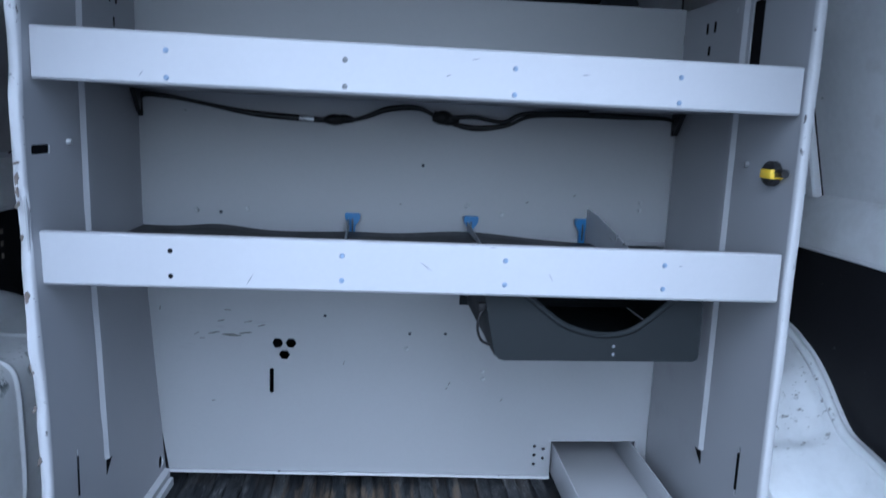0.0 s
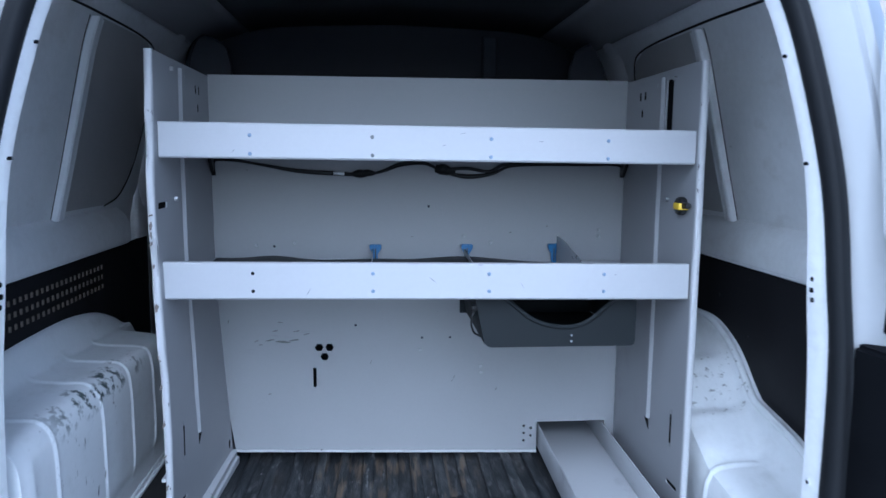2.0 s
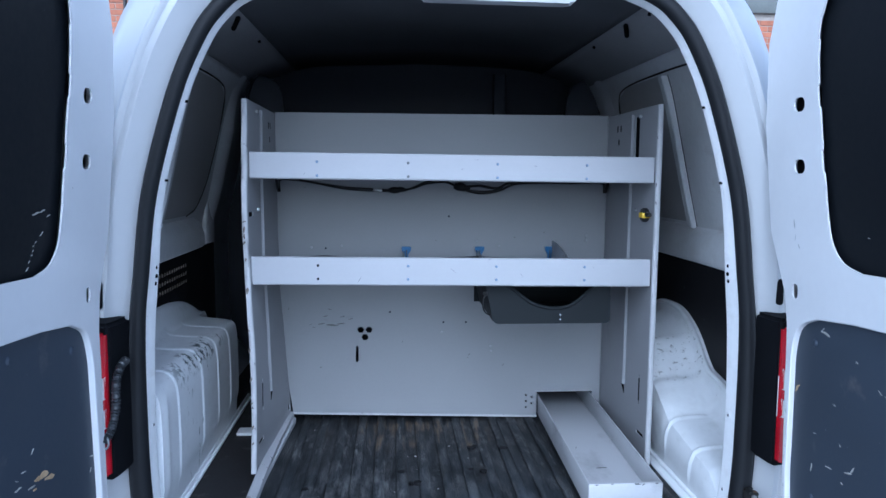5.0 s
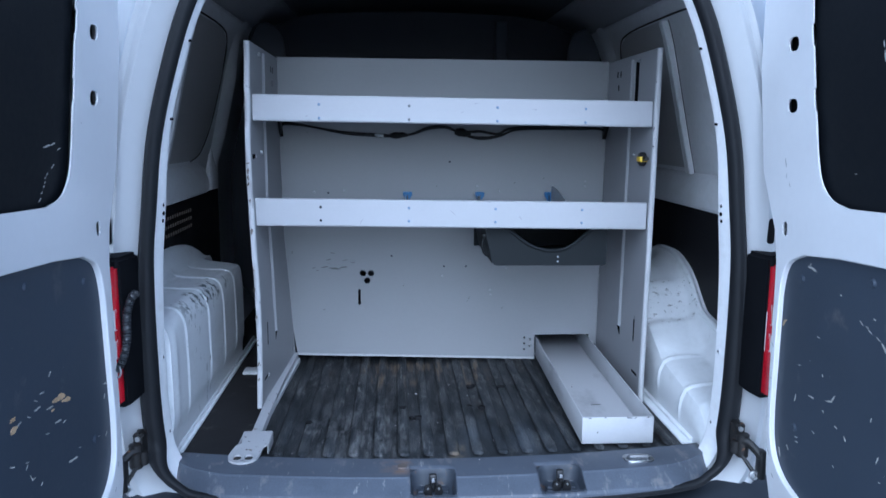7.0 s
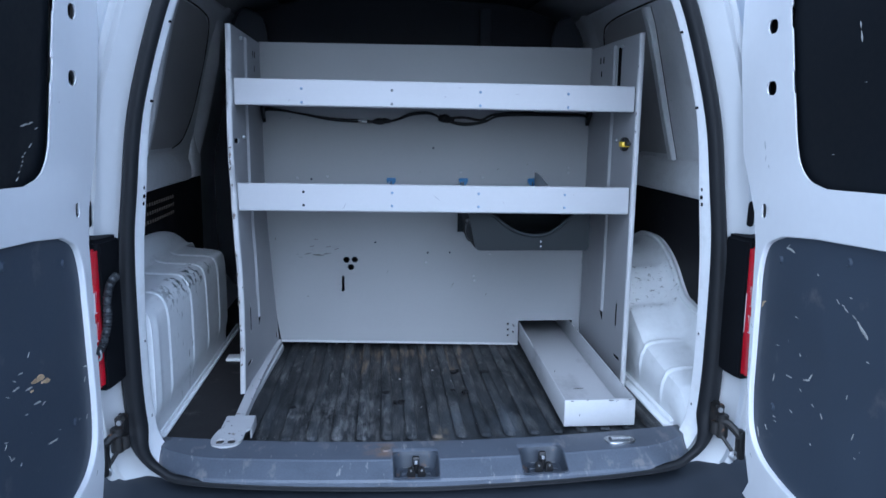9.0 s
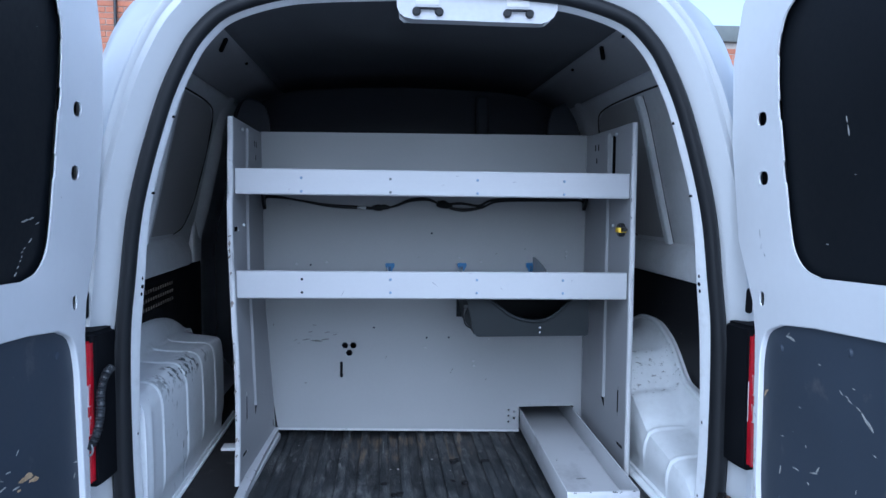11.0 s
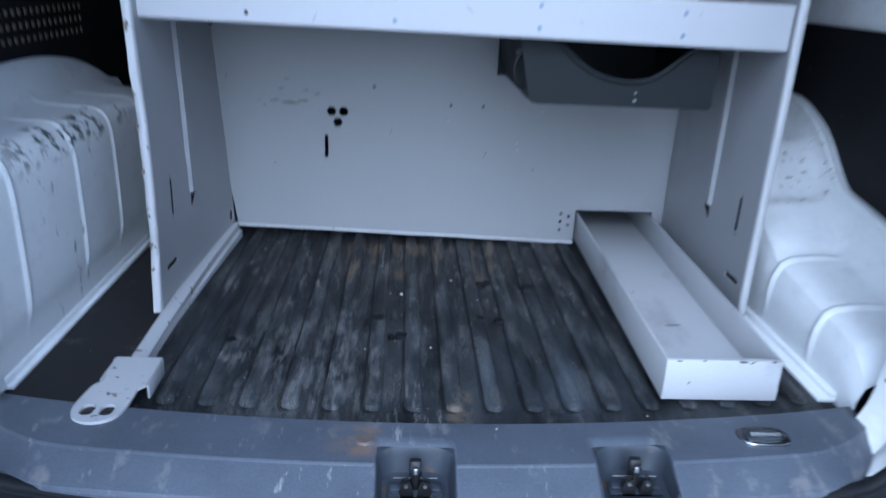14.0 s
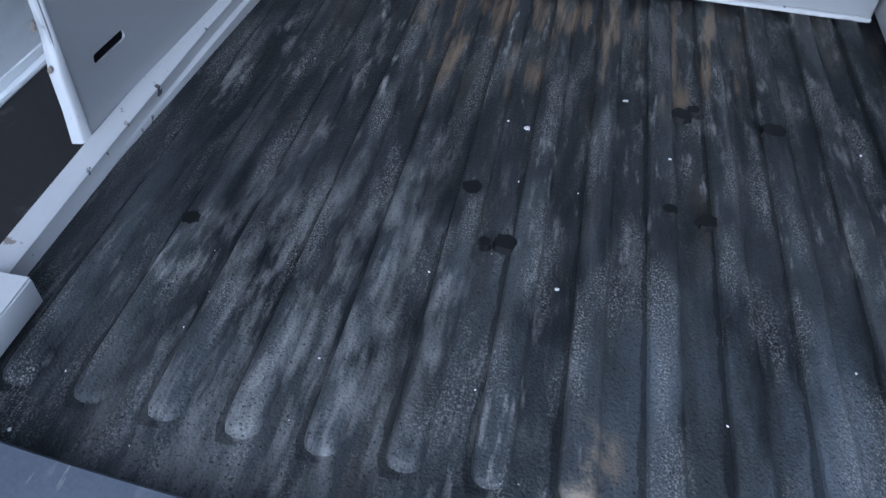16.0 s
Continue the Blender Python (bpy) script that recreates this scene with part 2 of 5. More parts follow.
M_BLACK_PANEL = material("black_lining_board", (0.014, 0.014, 0.016), 0.55, vary=0.3, scale=7, fine=110, bump=0.01,
                         marks=(((0.06, 0.06, 0.06), 30, 0.68, 0.05, ONE, None),))
M_BULKHEAD = material("dark_bulkhead_paint", (0.018, 0.022, 0.032), 0.6, vary=0.2, scale=4, fine=60, bump=0.006)
# one dark grey over the whole ceiling
M_CEILING = material("dark_grey_ceiling", (0.105, 0.11, 0.118), 0.7, vary=0.2, scale=5, fine=150, bump=0.02)
# white wall paint greyed, a painted step of shade up to the ceiling
M_SHADE_GREY = material("shade_grey", (0.36, 0.362, 0.37), 0.55, vary=0.12, scale=5, fine=90, bump=0.008)
M_CARD = material("dark_grey_door_board", (0.034, 0.045, 0.065), 0.55, vary=0.16, scale=5, fine=150, bump=0.012,
                  marks=(((0.11, 0.11, 0.12), 9, 0.62, 0.15, ONE, None), ((0.30, 0.30, 0.30), 90, 0.72, 0.02, ONE, None)))
M_SCRATCH = material("pale_scratch", (0.36, 0.36, 0.34), 0.7, vary=0.25, scale=60, fine=300, bump=0.01)
M_BARE = material("bare_board_fibre", (0.46, 0.33, 0.19), 0.8, vary=0.35, scale=60, fine=300, bump=0.02)
M_WINDOW = material("blacked_out_window", (0.005, 0.0065, 0.009), 0.6, vary=0.2, scale=5, fine=100, bump=0.003,
                    marks=(((0.6, 0.6, 0.58), 38, 0.745, 0.01, (1, 1.5, 0.7), None),))
M_WINDOW.node_tree.nodes["Principled BSDF"].inputs["Specular IOR Level"].default_value = 0.2
M_BIN = material("dark_grey_bin_plastic", (0.011, 0.0135, 0.015), 0.6, vary=0.12, scale=10, fine=260, bump=0.02)
M_BIN.node_tree.nodes["Principled BSDF"].inputs["Specular IOR Level"].default_value = 0.25
M_CABLE = material("black_cable_sheath", (0.006, 0.006, 0.0065), 0.5, vary=0.2, scale=20, fine=200, bump=0.02)
M_CABLE.node_tree.nodes["Principled BSDF"].inputs["Specular IOR Level"].default_value = 0.2
M_CHROME = material("bright_steel", (0.60, 0.61, 0.62), 0.22, metal=1.0, vary=0.1, scale=20, fine=200, bump=0.004)
M_STEEL = material("dull_zinc", (0.42, 0.43, 0.44), 0.45, metal=0.9, vary=0.2, scale=30, fine=200, bump=0.01)
M_RUST = material("greasy_hinge_steel", (0.013, 0.0125, 0.012), 0.5, metal=0.1, vary=0.4, scale=40, fine=200, bump=0.02,
                  marks=(((0.20, 0.10, 0.05), 60, 0.60, 0.1, ONE, None),))
M_SCUFF = material("dark_scuff", (0.10, 0.10, 0.095), 0.7, vary=0.4, scale=80, fine=300, bump=0.01)
M_CHIP = material("brown_bare_metal", (0.12, 0.10, 0.085), 0.6, vary=0.4, scale=60, fine=300, bump=0.02)
M_YELLOW = material("yellow_plastic", (0.75, 0.52, 0.02), 0.4, vary=0.1, scale=40, fine=200, bump=0.005)
M_BLUE = material("blue_plastic_clip", (0.024, 0.115, 0.27), 0.35, vary=0.1, scale=40, fine=200, bump=0.005)
M_BRASS = material("tarnished_slot_edge", (0.16, 0.13, 0.10), 0.6, vary=0.2, scale=40, fine=200, bump=0.01)
M_RED = material("red_lamp_lens", (0.36, 0.003, 0.012), 0.15, vary=0.25, scale=20, fine=90, bump=0.03, coat=1.0, stretch=(0.2, 0.2, 2.0))
M_DUCT = material("grey_black_duct_plastic", (0.030, 0.033, 0.037), 0.38, vary=0.2, scale=15, fine=150, bump=0.01)
M_RECESS = material("dark_quarter_trim", (0.050, 0.056, 0.068), 0.6, vary=0.2, scale=6, fine=120, bump=0.01)
M_CLEAR = material("clear_lamp_lens", (0.72, 0.66, 0.66), 0.12, vary=0.08, scale=30, fine=200, bump=0.003, coat=1.0)
M_RUST_BRICK = material("orange_brick", (0.40, 0.15, 0.08), 0.85, vary=0.25, scale=12, fine=90, bump=0.05, per_piece=0.5)
M_MORTAR = material("pale_mortar", (0.35, 0.31, 0.27), 0.9, vary=0.15, scale=12, fine=90, bump=0.05)
M_SLATE = material("grey_green_slate", (0.14, 0.15, 0.14), 0.7, vary=0.25, scale=6, fine=60, bump=0.03, per_piece=0.4)
# ground is out of view; kept pale to bounce light into the van
M_BOUNCE_GROUND = material("pale_bounce_ground", (0.34, 0.335, 0.33), 0.85, vary=0.15, scale=2, fine=220, bump=0.08)
M_FIN = material("clear_grey_divider_plastic", (0.55, 0.57, 0.60), 0.3, vary=0.05, bump=0.0)
M_FIN.node_tree.nodes["Principled BSDF"].inputs["Transmission Weight"].default_value = 0.75
M_FIN.node_tree.nodes["Principled BSDF"].inputs["IOR"].default_value = 1.15
M_RIVET = material("pale_blue_rivet", (0.16, 0.22, 0.32), 0.45, vary=0.15, scale=60, fine=200, bump=0.01)
M_SEAM = material("grey_seam_filler", (0.13, 0.135, 0.14), 0.6, vary=0.2, scale=20, fine=150, bump=0.01)
for mt in (M_WINDOW, M_CEILING, M_BLACK_PANEL, M_DARK, M_BIN):
    mt.node_tree.nodes["Principled BSDF"].inputs["Specular IOR Level"].default_value = 0.18
M_SILL.node_tree.nodes["Principled BSDF"].inputs["Specular IOR Level"].default_value = 0.35
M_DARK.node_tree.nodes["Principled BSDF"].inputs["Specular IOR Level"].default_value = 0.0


# ---- mesh helpers ----
def thing(name, at, label, category, group="", kind=""):
    return tagged(place(new(name), at), label, category, group, kind)


def place(ob, at):
    ob.location = at
    ob.empty_display_size = 0.05
    return ob


def link_part(name, mesh, parent, label=""):
    ob = new(name, mesh)
    ob.parent = parent
    if parent.type == "EMPTY":
        ob.matrix_parent_inverse = Matrix.Translation(-parent.location)
    if label:
        ob["label"] = label
    return ob


def to_mesh(name, bm, mat, smooth=35):
    bmesh.ops.recalc_face_normals(bm, faces=bm.faces)
    me = bpy.data.meshes.new(name)
    bm.to_mesh(me)
    bm.free()
    me.materials.append(mat)
    if smooth:
        me.shade_smooth()
        me.set_sharp_from_angle(angle=radians(smooth))
    return me


def part(name, bm, mat, parent, label="", smooth=35):
    return link_part(name, to_mesh(name, bm, mat, smooth), parent, label)


def join(*bms):
    out = bmesh.new()
    for b in bms:
        me = bpy.data.meshes.new("tmp")
        b.to_mesh(me)
        b.free()
        out.from_mesh(me)
        bpy.data.meshes.remove(me)
    return out


def box(x0, x1, y0, y1, z0, z1, bevel=0.002, seg=2):
    bm = bmesh.new()
    bmesh.ops.create_cube(bm, size=1)
    for v in bm.verts:
        v.co = Vector((x0 + (v.co.x + 0.5) * (x1 - x0), y0 + (v.co.y + 0.5) * (y1 - y0), z0 + (v.co.z + 0.5) * (z1 - z0)))
    if bevel:
        bmesh.ops.bevel(bm, geom=bm.edges, offset=bevel, segments=seg, profile=0.5, affect="EDGES")
    return bm


def cyl(p, q, r, r2=None, n=16, bevel=0.0):
    p, q = Vector(p), Vector(q)
    bm = bmesh.new()
    bmesh.ops.create_cone(bm, cap_ends=True, segments=n, radius1=r, radius2=r if r2 is None else r2, depth=(q - p).length)
    if bevel:
        bmesh.ops.bevel(bm, geom=[e for e in bm.edges if len(e.link_faces) == 2 and any(len(f.verts) > 4 for f in e.link_faces)], offset=bevel, segments=2, affect="EDGES")
    turn = (q - p).to_track_quat("Z", "Y").to_matrix().to_4x4()
    bmesh.ops.transform(bm, matrix=Matrix.Translation((p + q) / 2) @ turn, verts=bm.verts)
    return bm


def spline(pts, n=8):
    """Catmull-Rom through the points, n steps a stretch."""
    pts = [Vector(p) for p in pts]
    ext = [2 * pts[0] - pts[1]] + pts + [2 * pts[-1] - pts[-2]]
    out = []
    for a, b, c, d in zip(ext, ext[1:], ext[2:], ext[3:]):
        for k in range(n):
            t = k / n
            out.append(0.5 * (2 * b + (c - a) * t + (2 * a - 5 * b + 4 * c - d) * t * t + (3 * b - a - 3 * c + d) * t ** 3))
    return out + [pts[-1]]


def tube(pts, r, n=10, caps=True):
    bm = bmesh.new()
    pts = [Vector(p) for p in pts]
    rings, up = [], Vector((0.13, 0.31, 0.94))
    for i, p in enumerate(pts):
        way = (pts[min(i + 1, len(pts) - 1)] - pts[max(i - 1, 0)]).normalized()
        side = way.cross(up).normalized()
        up = side.cross(way).normalized()
        rr = r(i / (len(pts) - 1)) if callable(r) else r
        rings.append([bm.verts.new(p + rr * (math.cos(a) * side + math.sin(a) * up)) for a in (2 * math.pi * k / n for k in range(n))])
    for a, b in zip(rings, rings[1:]):
        for k in range(n):
            bm.faces.new((a[k], a[(k + 1) % n], b[(k + 1) % n], b[k]))
    if caps:
        bm.faces.new(rings[0])
        bm.faces.new(rings[-1])
    return bm


def loft(rings, closed=False):
    bm = bmesh.new()
    vs = [[bm.verts.new(p) for p in ring] for ring in rings]
    n = len(vs[0])
    for a, b in zip(vs, vs[1:]):
        for k in range(n if closed else n - 1):
            bm.faces.new((a[k], a[(k + 1) % n], b[(k + 1) % n], b[k]))
    return bm


def plate(outer, holes, thick, to):
    """A sheet with real openings: loops of (u, v), thickness along w; to(u, v, w) gives the place."""
    bm = bmesh.new()
    loops = []
    for loop in (outer, *holes):
        vs = [bm.verts.new((u, v, 0)) for u, v in loop]
        loops.append(vs)
        for a, b in zip(vs, vs[1:] + vs[:1]):
            bm.edges.new((a, b))
    bmesh.ops.triangle_fill(bm, use_beauty=True, use_dissolve=False, edges=bm.edges[:])
    faces = bm.faces[:]
    other = {}
    for vs in loops:
        for v in vs:
            other[v] = bm.verts.new((v.co.x, v.co.y, thick))
    for f in faces:
        bm.faces.new([other[v] for v in reversed(f.verts)])
    for vs in loops:
        for a, b in zip(vs, vs[1:] + vs[:1]):
            bm.faces.new((a, b, other[b], other[a]))
    for v in bm.verts:
        v.co = Vector(to(*v.co))
    return bm


def prism(poly, to, w0, w1, bevel=0.0, seg=2):
    bm = plate(poly, (), w1 - w0, lambda u, v, w: to(u, v, w + w0))
    if bevel:
        bmesh.ops.dissolve_limit(bm, angle_limit=radians(2), verts=bm.verts, edges=bm.edges)
        bmesh.ops.bevel(bm, geom=[e for e in bm.edges if len(e.link_faces) == 2 and e.calc_face_angle(0) > 0.6], offset=bevel, segments=seg, affect="EDGES")
    return bm


def rounded(u0, u1, v0, v1, r, n=5):
    """A rounded rectangle; r: one radius, or four (lower left, lower right, upper right, upper left)."""
    rs = (r,) * 4 if isinstance(r, (int, float)) else r
    out = []
    for (cu, cv, a0), rr in zip(((u0, v0, 180), (u1, v0, 270), (u1, v1, 0), (u0, v1, 90)), rs):
        ou = cu + rr * (1 if cu == u0 else -1)
        ov = cv + rr * (1 if cv == v0 else -1)
        for k in range(n + 1):
            a = radians(a0 + 90 * k / n)
            out.append((ou + rr * math.cos(a), ov + rr * math.sin(a)))
    return out


def ngon(u, v, r, n=6, turn=0.0):
    return [(u + r * math.cos(turn + 2 * math.pi * k / n), v + r * math.sin(turn + 2 * math.pi * k / n)) for k in range(n)]


def solid(ob, thick, offset=-1.0):
    m = ob.modifiers.new("sheet", "SOLIDIFY")
    m.thickness, m.offset = thick, offset
    return ob


# ---- ground and far houses ----
bm = bmesh.new()
bmesh.ops.create_grid(bm, x_segments=8, y_segments=8, size=400)
tagged(new("ground", to_mesh("ground", bm, M_BOUNCE_GROUND, 0)), "pale unseen ground that bounces light into the van", "ground", kind="structure")

# ---- the van ----
van = thing("van", (XC, 1.5, 0), "white panel van with both rear doors open", "van")
HALF_OPEN = ((0, 0.552), (0.45, 0.560), (0.545, 0.582), (0.588, 0.635), (0.602, 0.72), (0.606, 0.86), (0.601, 1.04), (0.589, 1.16), (0.568, 1.32), (0.518, 1.50), (0.475, 1.60), (0.440, 1.652), (0.392, 1.692), (0.303, 1.722), (0.21, 1.734), (0, 1.744))
HALF_OUT = ((0, 0.42), (0.60, 0.42), (0.80, 0.43), (0.845, 0.50), (0.862, 0.65), (0.875, 0.86), (0.875, 1.04), (0.86, 1.16), (0.82, 1.32), (0.74, 1.50), (0.70, 1.60), (0.672, 1.67), (0.625, 1.73), (0.50, 1.79), (0.30, 1.82), (0, 1.83))
HALF_IN = ((0, 0.58), (0.45, 0.58), (0.62, 0.58), (0.70, 0.60), (0.775, 0.70), (0.79, 0.86), (0.79, 1.04), (0.787, 1.16), (0.752, 1.32), (0.712, 1.50), (0.688, 1.60), (0.660, 1.67), (0.610, 1.725), (0.47, 1.774), (0.30, 1.79), (0, 1.80))
STEPS = 5


def half_curve(half):
    return spline([(h, 0, z) for h, z in half], STEPS)


def ring(curve, y, off=0.0, lean=0.0):
    """Points (x, y, z) round the whole opening, from the bottom's middle up the right side, over the top and down the left."""
    out = []
    n = len(curve)
    for i, p in enumerate(curve):
        a, b = curve[max(i - 1, 0)], curve[min(i + 1, n - 1)]
        t = (b - a).normalized()
        nrm = Vector((t.z, 0, -t.x))
        q = p + off * nrm
        out.append(Vector((max(q.x, 0.0), y + lean * max(0.0, q.z - 1.1), q.z)))
    right = [Vector((XC + q.x, q.y, q.z)) for q in out]
    left = [Vector((XC - q.x, q.y, q.z)) for q in reversed(out[1:-1])]
    return right + left


C_OPEN, C_OUT, C_IN = half_curve(HALF_OPEN), half_curve(HALF_OUT), half_curve(HALF_IN)
NC = len(C_OPEN)


def mixed(a, b, f):
    return [p.lerp(q, f) for p, q in zip(a, b)]


# outer shell: rear face round the opening, corners, sides and roof
bm = loft([ring(C_OPEN, 0.715, 0.0), ring(C_OPEN, 0.70, 0.016), ring(C_OPEN, 0.692, 0.028), ring(C_OPEN, 0.676, 0.046), ring(C_OPEN, 0.670, 0.055), ring(C_OPEN, 0.6705, 0.060), ring(C_OPEN, 0.6745, 0.065), ring(C_OPEN, 0.675, 0.069), ring(C_OPEN, 0.671, 0.074), ring(C_OPEN, 0.670, 0.080), ring(C_OPEN, 0.675, 0.086), ring(C_OPEN, 0.688, 0.090),
           mixed(ring(C_OPEN, 0.71, 0.09), ring(C_OUT, 0.73), 0.35), mixed(ring(C_OPEN, 0.73, 0.09), ring(C_OUT, 0.80), 0.72), ring(C_OUT, 1.0), ring(C_OUT, 1.6), ring(C_OUT, 2.42)], True)
solid(part("outer_shell", bm, M_PAINT_SHADED, van, "white painted body sides, pillars and roof"), 0.003)

# inner lining: the rear pillars' inner strip, side walls and ceiling
def drawn(r, far):
    """Pulls a ring of the pillar strip towards the opening above the belt, where the strip is narrower."""
    return [Vector((p.x, p.y - far * min(1.0, max(0.0, (p.z - 1.10) / 0.25)), p.z)) for p in r]


rings_in = [ring(C_OPEN, 0.705, -0.002), drawn(ring(C_OPEN, 0.730, -0.012), 0.010), drawn(ring(C_OPEN, 0.757, -0.014), 0.020), drawn(mixed(ring(C_OPEN, 0.765, -0.008), ring(C_IN, 0.775), 0.12), 0.020),
            drawn(mixed(ring(C_OPEN, 0.80, 0.0), ring(C_IN, 0.81), 0.70), 0.02), ring(C_IN, 0.86), ring(C_IN, 1.2), ring(C_IN, 1.6), ring(C_IN, 2.0), ring(C_IN, 2.38)]
LOW, CANT, TOP = 2 * STEPS + 2, 11 * STEPS + 2, 12 * STEPS + 4
tot = len(rings_in[0])


def strip_of(i0, i1):
    return loft([[r[i % tot] for i in range(i0, i1 + 1)] for r in rings_in])


part("opening_flange", loft(rings_in[:4], True), M_PAINT_IN, van, "white strip inside the door opening", 50)
rings_in = rings_in[3:]
solid(part("inner_side", strip_of(LOW, CANT), M_PAINT_IN, van, "white painted inner side"), 0.004, 0)
solid(part("inner_side", strip_of(tot - CANT, tot - LOW), M_PAINT_IN, van, "white painted inner side"), 0.004, 0)
solid(part("cant_rail", strip_of(CANT, TOP), M_SHADE_GREY, van, "cant rail in a middle grey painted for shade"), 0.004, 0)
solid(part("cant_rail", strip_of(tot - TOP, tot - CANT), M_SHADE_GREY, van, "cant rail in a middle grey painted for shade"), 0.004, 0)
solid(part("ceiling", strip_of(TOP, tot - TOP), M_CEILING, van, "dark grey ceiling"), 0.004, 0)
poly = [(p.x, p.z) for p in ring(C_IN, 0)]
part("bulkhead", prism(poly, lambda u, v, w: (u, 2.36 + w, v), 0, 0.02), M_BULKHEAD, van, "dark closed bulkhead behind the cab", 20)
part("load_floor", box(XC - 0.74, XC + 0.74, 0.80, 2.36, FLOOR - 0.05, FLOOR, 0.002), M_FLOOR, van, "dirty dark load floor")

def curve_between(rows):
    """Straight interpolation in rows of (place, value)."""
    def at(q):
        for (a, va), (b, vb) in zip(rows, rows[1:]):
            if q <= b:
                return va + (vb - va) * max(0.0, q - a) / (b - a)
        return rows[-1][1]
    return at


# belt ledges, lining boards, window rails
for s in (-1, 1):
    def side(h, z, y, s=s):
        return (XC + s * h, y, z)
    poly = [(0.80, 1.215), (0.778, 1.206), (0.752, 1.185), (0.742, 1.150), (0.742, 1.112), (0.752, 1.106), (0.80, 1.106)]
    part("belt_ledge", prism(poly, lambda u, v, w: side(u, v, w), 0.85, 1.80, 0.004), M_PAINT_IN, van, "white pressed belt ledge", 50)
    board = part("lining_board", box(*sorted((XC + s * 0.768, XC + s * 0.760)), 0.87, 2.0, 0.64, 1.105, 0.001), M_BLACK_PANEL, van, "black lining board with ventilation slots" if s < 0 else "plain black lining board")
    if s < 0:
        slot = to_mesh("slot", box(-0.0010, 0.0010, -0.0045, 0.0045, -0.0055, 0.0055, 0.0008, 1), M_BRASS)
        for row in range(3):
            for k in range(31):
                ob = link_part("slot", slot, board)
                ob.location = (XC + s * 0.7585, 0.90 + 0.024 * k, 1.066 - 0.0245 * row)
    # upright rail and the pressed window frame
    def wall(z):
        i = min(range(NC), key=lambda k: abs(C_IN[k].z - z) + (9 if C_IN[k].x < 0.3 else 0))
        a, b = (C_IN[i], C_IN[i + 1]) if C_IN[i].z <= z else (C_IN[i - 1], C_IN[i])
        return a.x + (b.x - a.x) * (z - a.z) / max(1e-6, b.z - a.z)
    zs = [1.20 + 0.44 * k / 12 for k in range(13)]
    for w0, w1, depth in ((1.385, 1.414, 0.018), (1.430, 1.444, 0.010)):
        rr = []
        for z in zs:
            y0 = 0.01 * (z - 1.2) / 0.46
            h = wall(z)
            rr.append([Vector(side(h + 0.004, z, w0 + y0)), Vector(side(h - depth * 0.8, z, w0 + y0 + 0.002)), Vector(side(h - depth, z, w0 + y0 + 0.006)),
                       Vector(side(h - depth, z, w1 + y0 - 0.006)), Vector(side(h - depth * 0.8, z, w1 + y0 - 0.002)), Vector(side(h + 0.004, z, w1 + y0))])
        bm = loft(rr)
        # thin black strip drawn as the shadow line beside the rail
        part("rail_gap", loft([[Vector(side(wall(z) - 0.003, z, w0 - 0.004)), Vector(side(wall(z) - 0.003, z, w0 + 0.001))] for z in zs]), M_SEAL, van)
        part("window_rail", bm, M_PAINT_IN, van, "white upright window rail")
    seam = [side(wall(1.647) - 0.002, 1.647, 1.10), side(wall(1.652) - 0.002, 1.652, 1.4), side(wall(1.647) - 0.002, 1.647, 1.75), side(wall(1.615) - 0.002, 1.615, 1.87), side(wall(1.5) - 0.002, 1.50, 1.90), side(wall(1.33) - 0.002, 1.33, 1.87), side(wall(1.24) - 0.002, 1.24, 1.80), side(wall(1.215) - 0.002, 1.215, 1.70)]
    part("panel_seam", tube(spline(seam, 6), 0.0030, 6), M_SEAL, van, "dark seam round the filled window")
    ends = curve_between([(1.215, 1.70), (1.24, 1.80), (1.33, 1.87), (1.50, 1.90), (1.615, 1.87), (1.645, 1.76)])
    rr = [[Vector(side(wall(z) - 0.0035, z, 1.448 + (ends(z) - 1.448) * q / 6)) for q in range(7)] for z in (1.217 + 0.428 * k / 30 for k in range(31))]
    part("window_filler", loft(rr), M_FILLER, van, "grey panel that fills the side window", 60)
    # pillar further in, with a dark rounded window recess
    quarter = [(u + (0.032 if s > 0 else 0.0), v) for u, v in ((0.660, 1.46), (0.660, 1.615), (0.648, 1.672), (0.625, 1.712), (0.590, 1.712), (0.550, 1.692), (0.540, 1.672), (0.528, 1.615), (0.524, 1.46))]
    trim = [(p.x, p.z) for p in spline([(u, 0, v) for u, v in quarter], 4)]
    panel = part("quarter_trim", prism(trim, lambda u, v, w: side(u, v, w), 2.150, 2.175), M_RECESS, van, "dark rounded quarter trim behind the pillar", 40)
    part("trim_rim", tube([side(u, v, 2.148) for u, v in trim[:24]], lambda f: 0.010 * (1 - 0.8 * f), 8), M_BULKHEAD, panel, "black rim")
    # pillar that swells out of the wall
    rr = []
    for k in range(15):
        z = 0.98 + 0.735 * k / 14
        swell = 0.030 * min(1.0, 0.35 + 0.65 * k / 6, (14 - k) / 4)
        h = wall(z)
        rr.append([Vector(side(h + 0.004 - swell * math.sin(math.pi * q / 12) ** 1.3, z, 1.925 + 0.19 * q / 12)) for q in range(13)])
    part("swelled_pillar", loft(rr), M_PAINT_IN, van, "white pillar before the cab", 60)
    # small slot and holes high on the wall
    part("lining_slot", tube([side(0.5135, 1.7555, 1.28), side(0.545, 1.7445, 1.37)], 0.0065, 8), M_DARK, van)
    for h, z, y in ((0.520, 1.756, 1.62), (0.524, 1.755, 1.12)):
        part("lining_hole", cyl(side(h, z, y), side(h - 0.002, z - 0.006, y), 0.0045, None, 10), M_DARK, van)

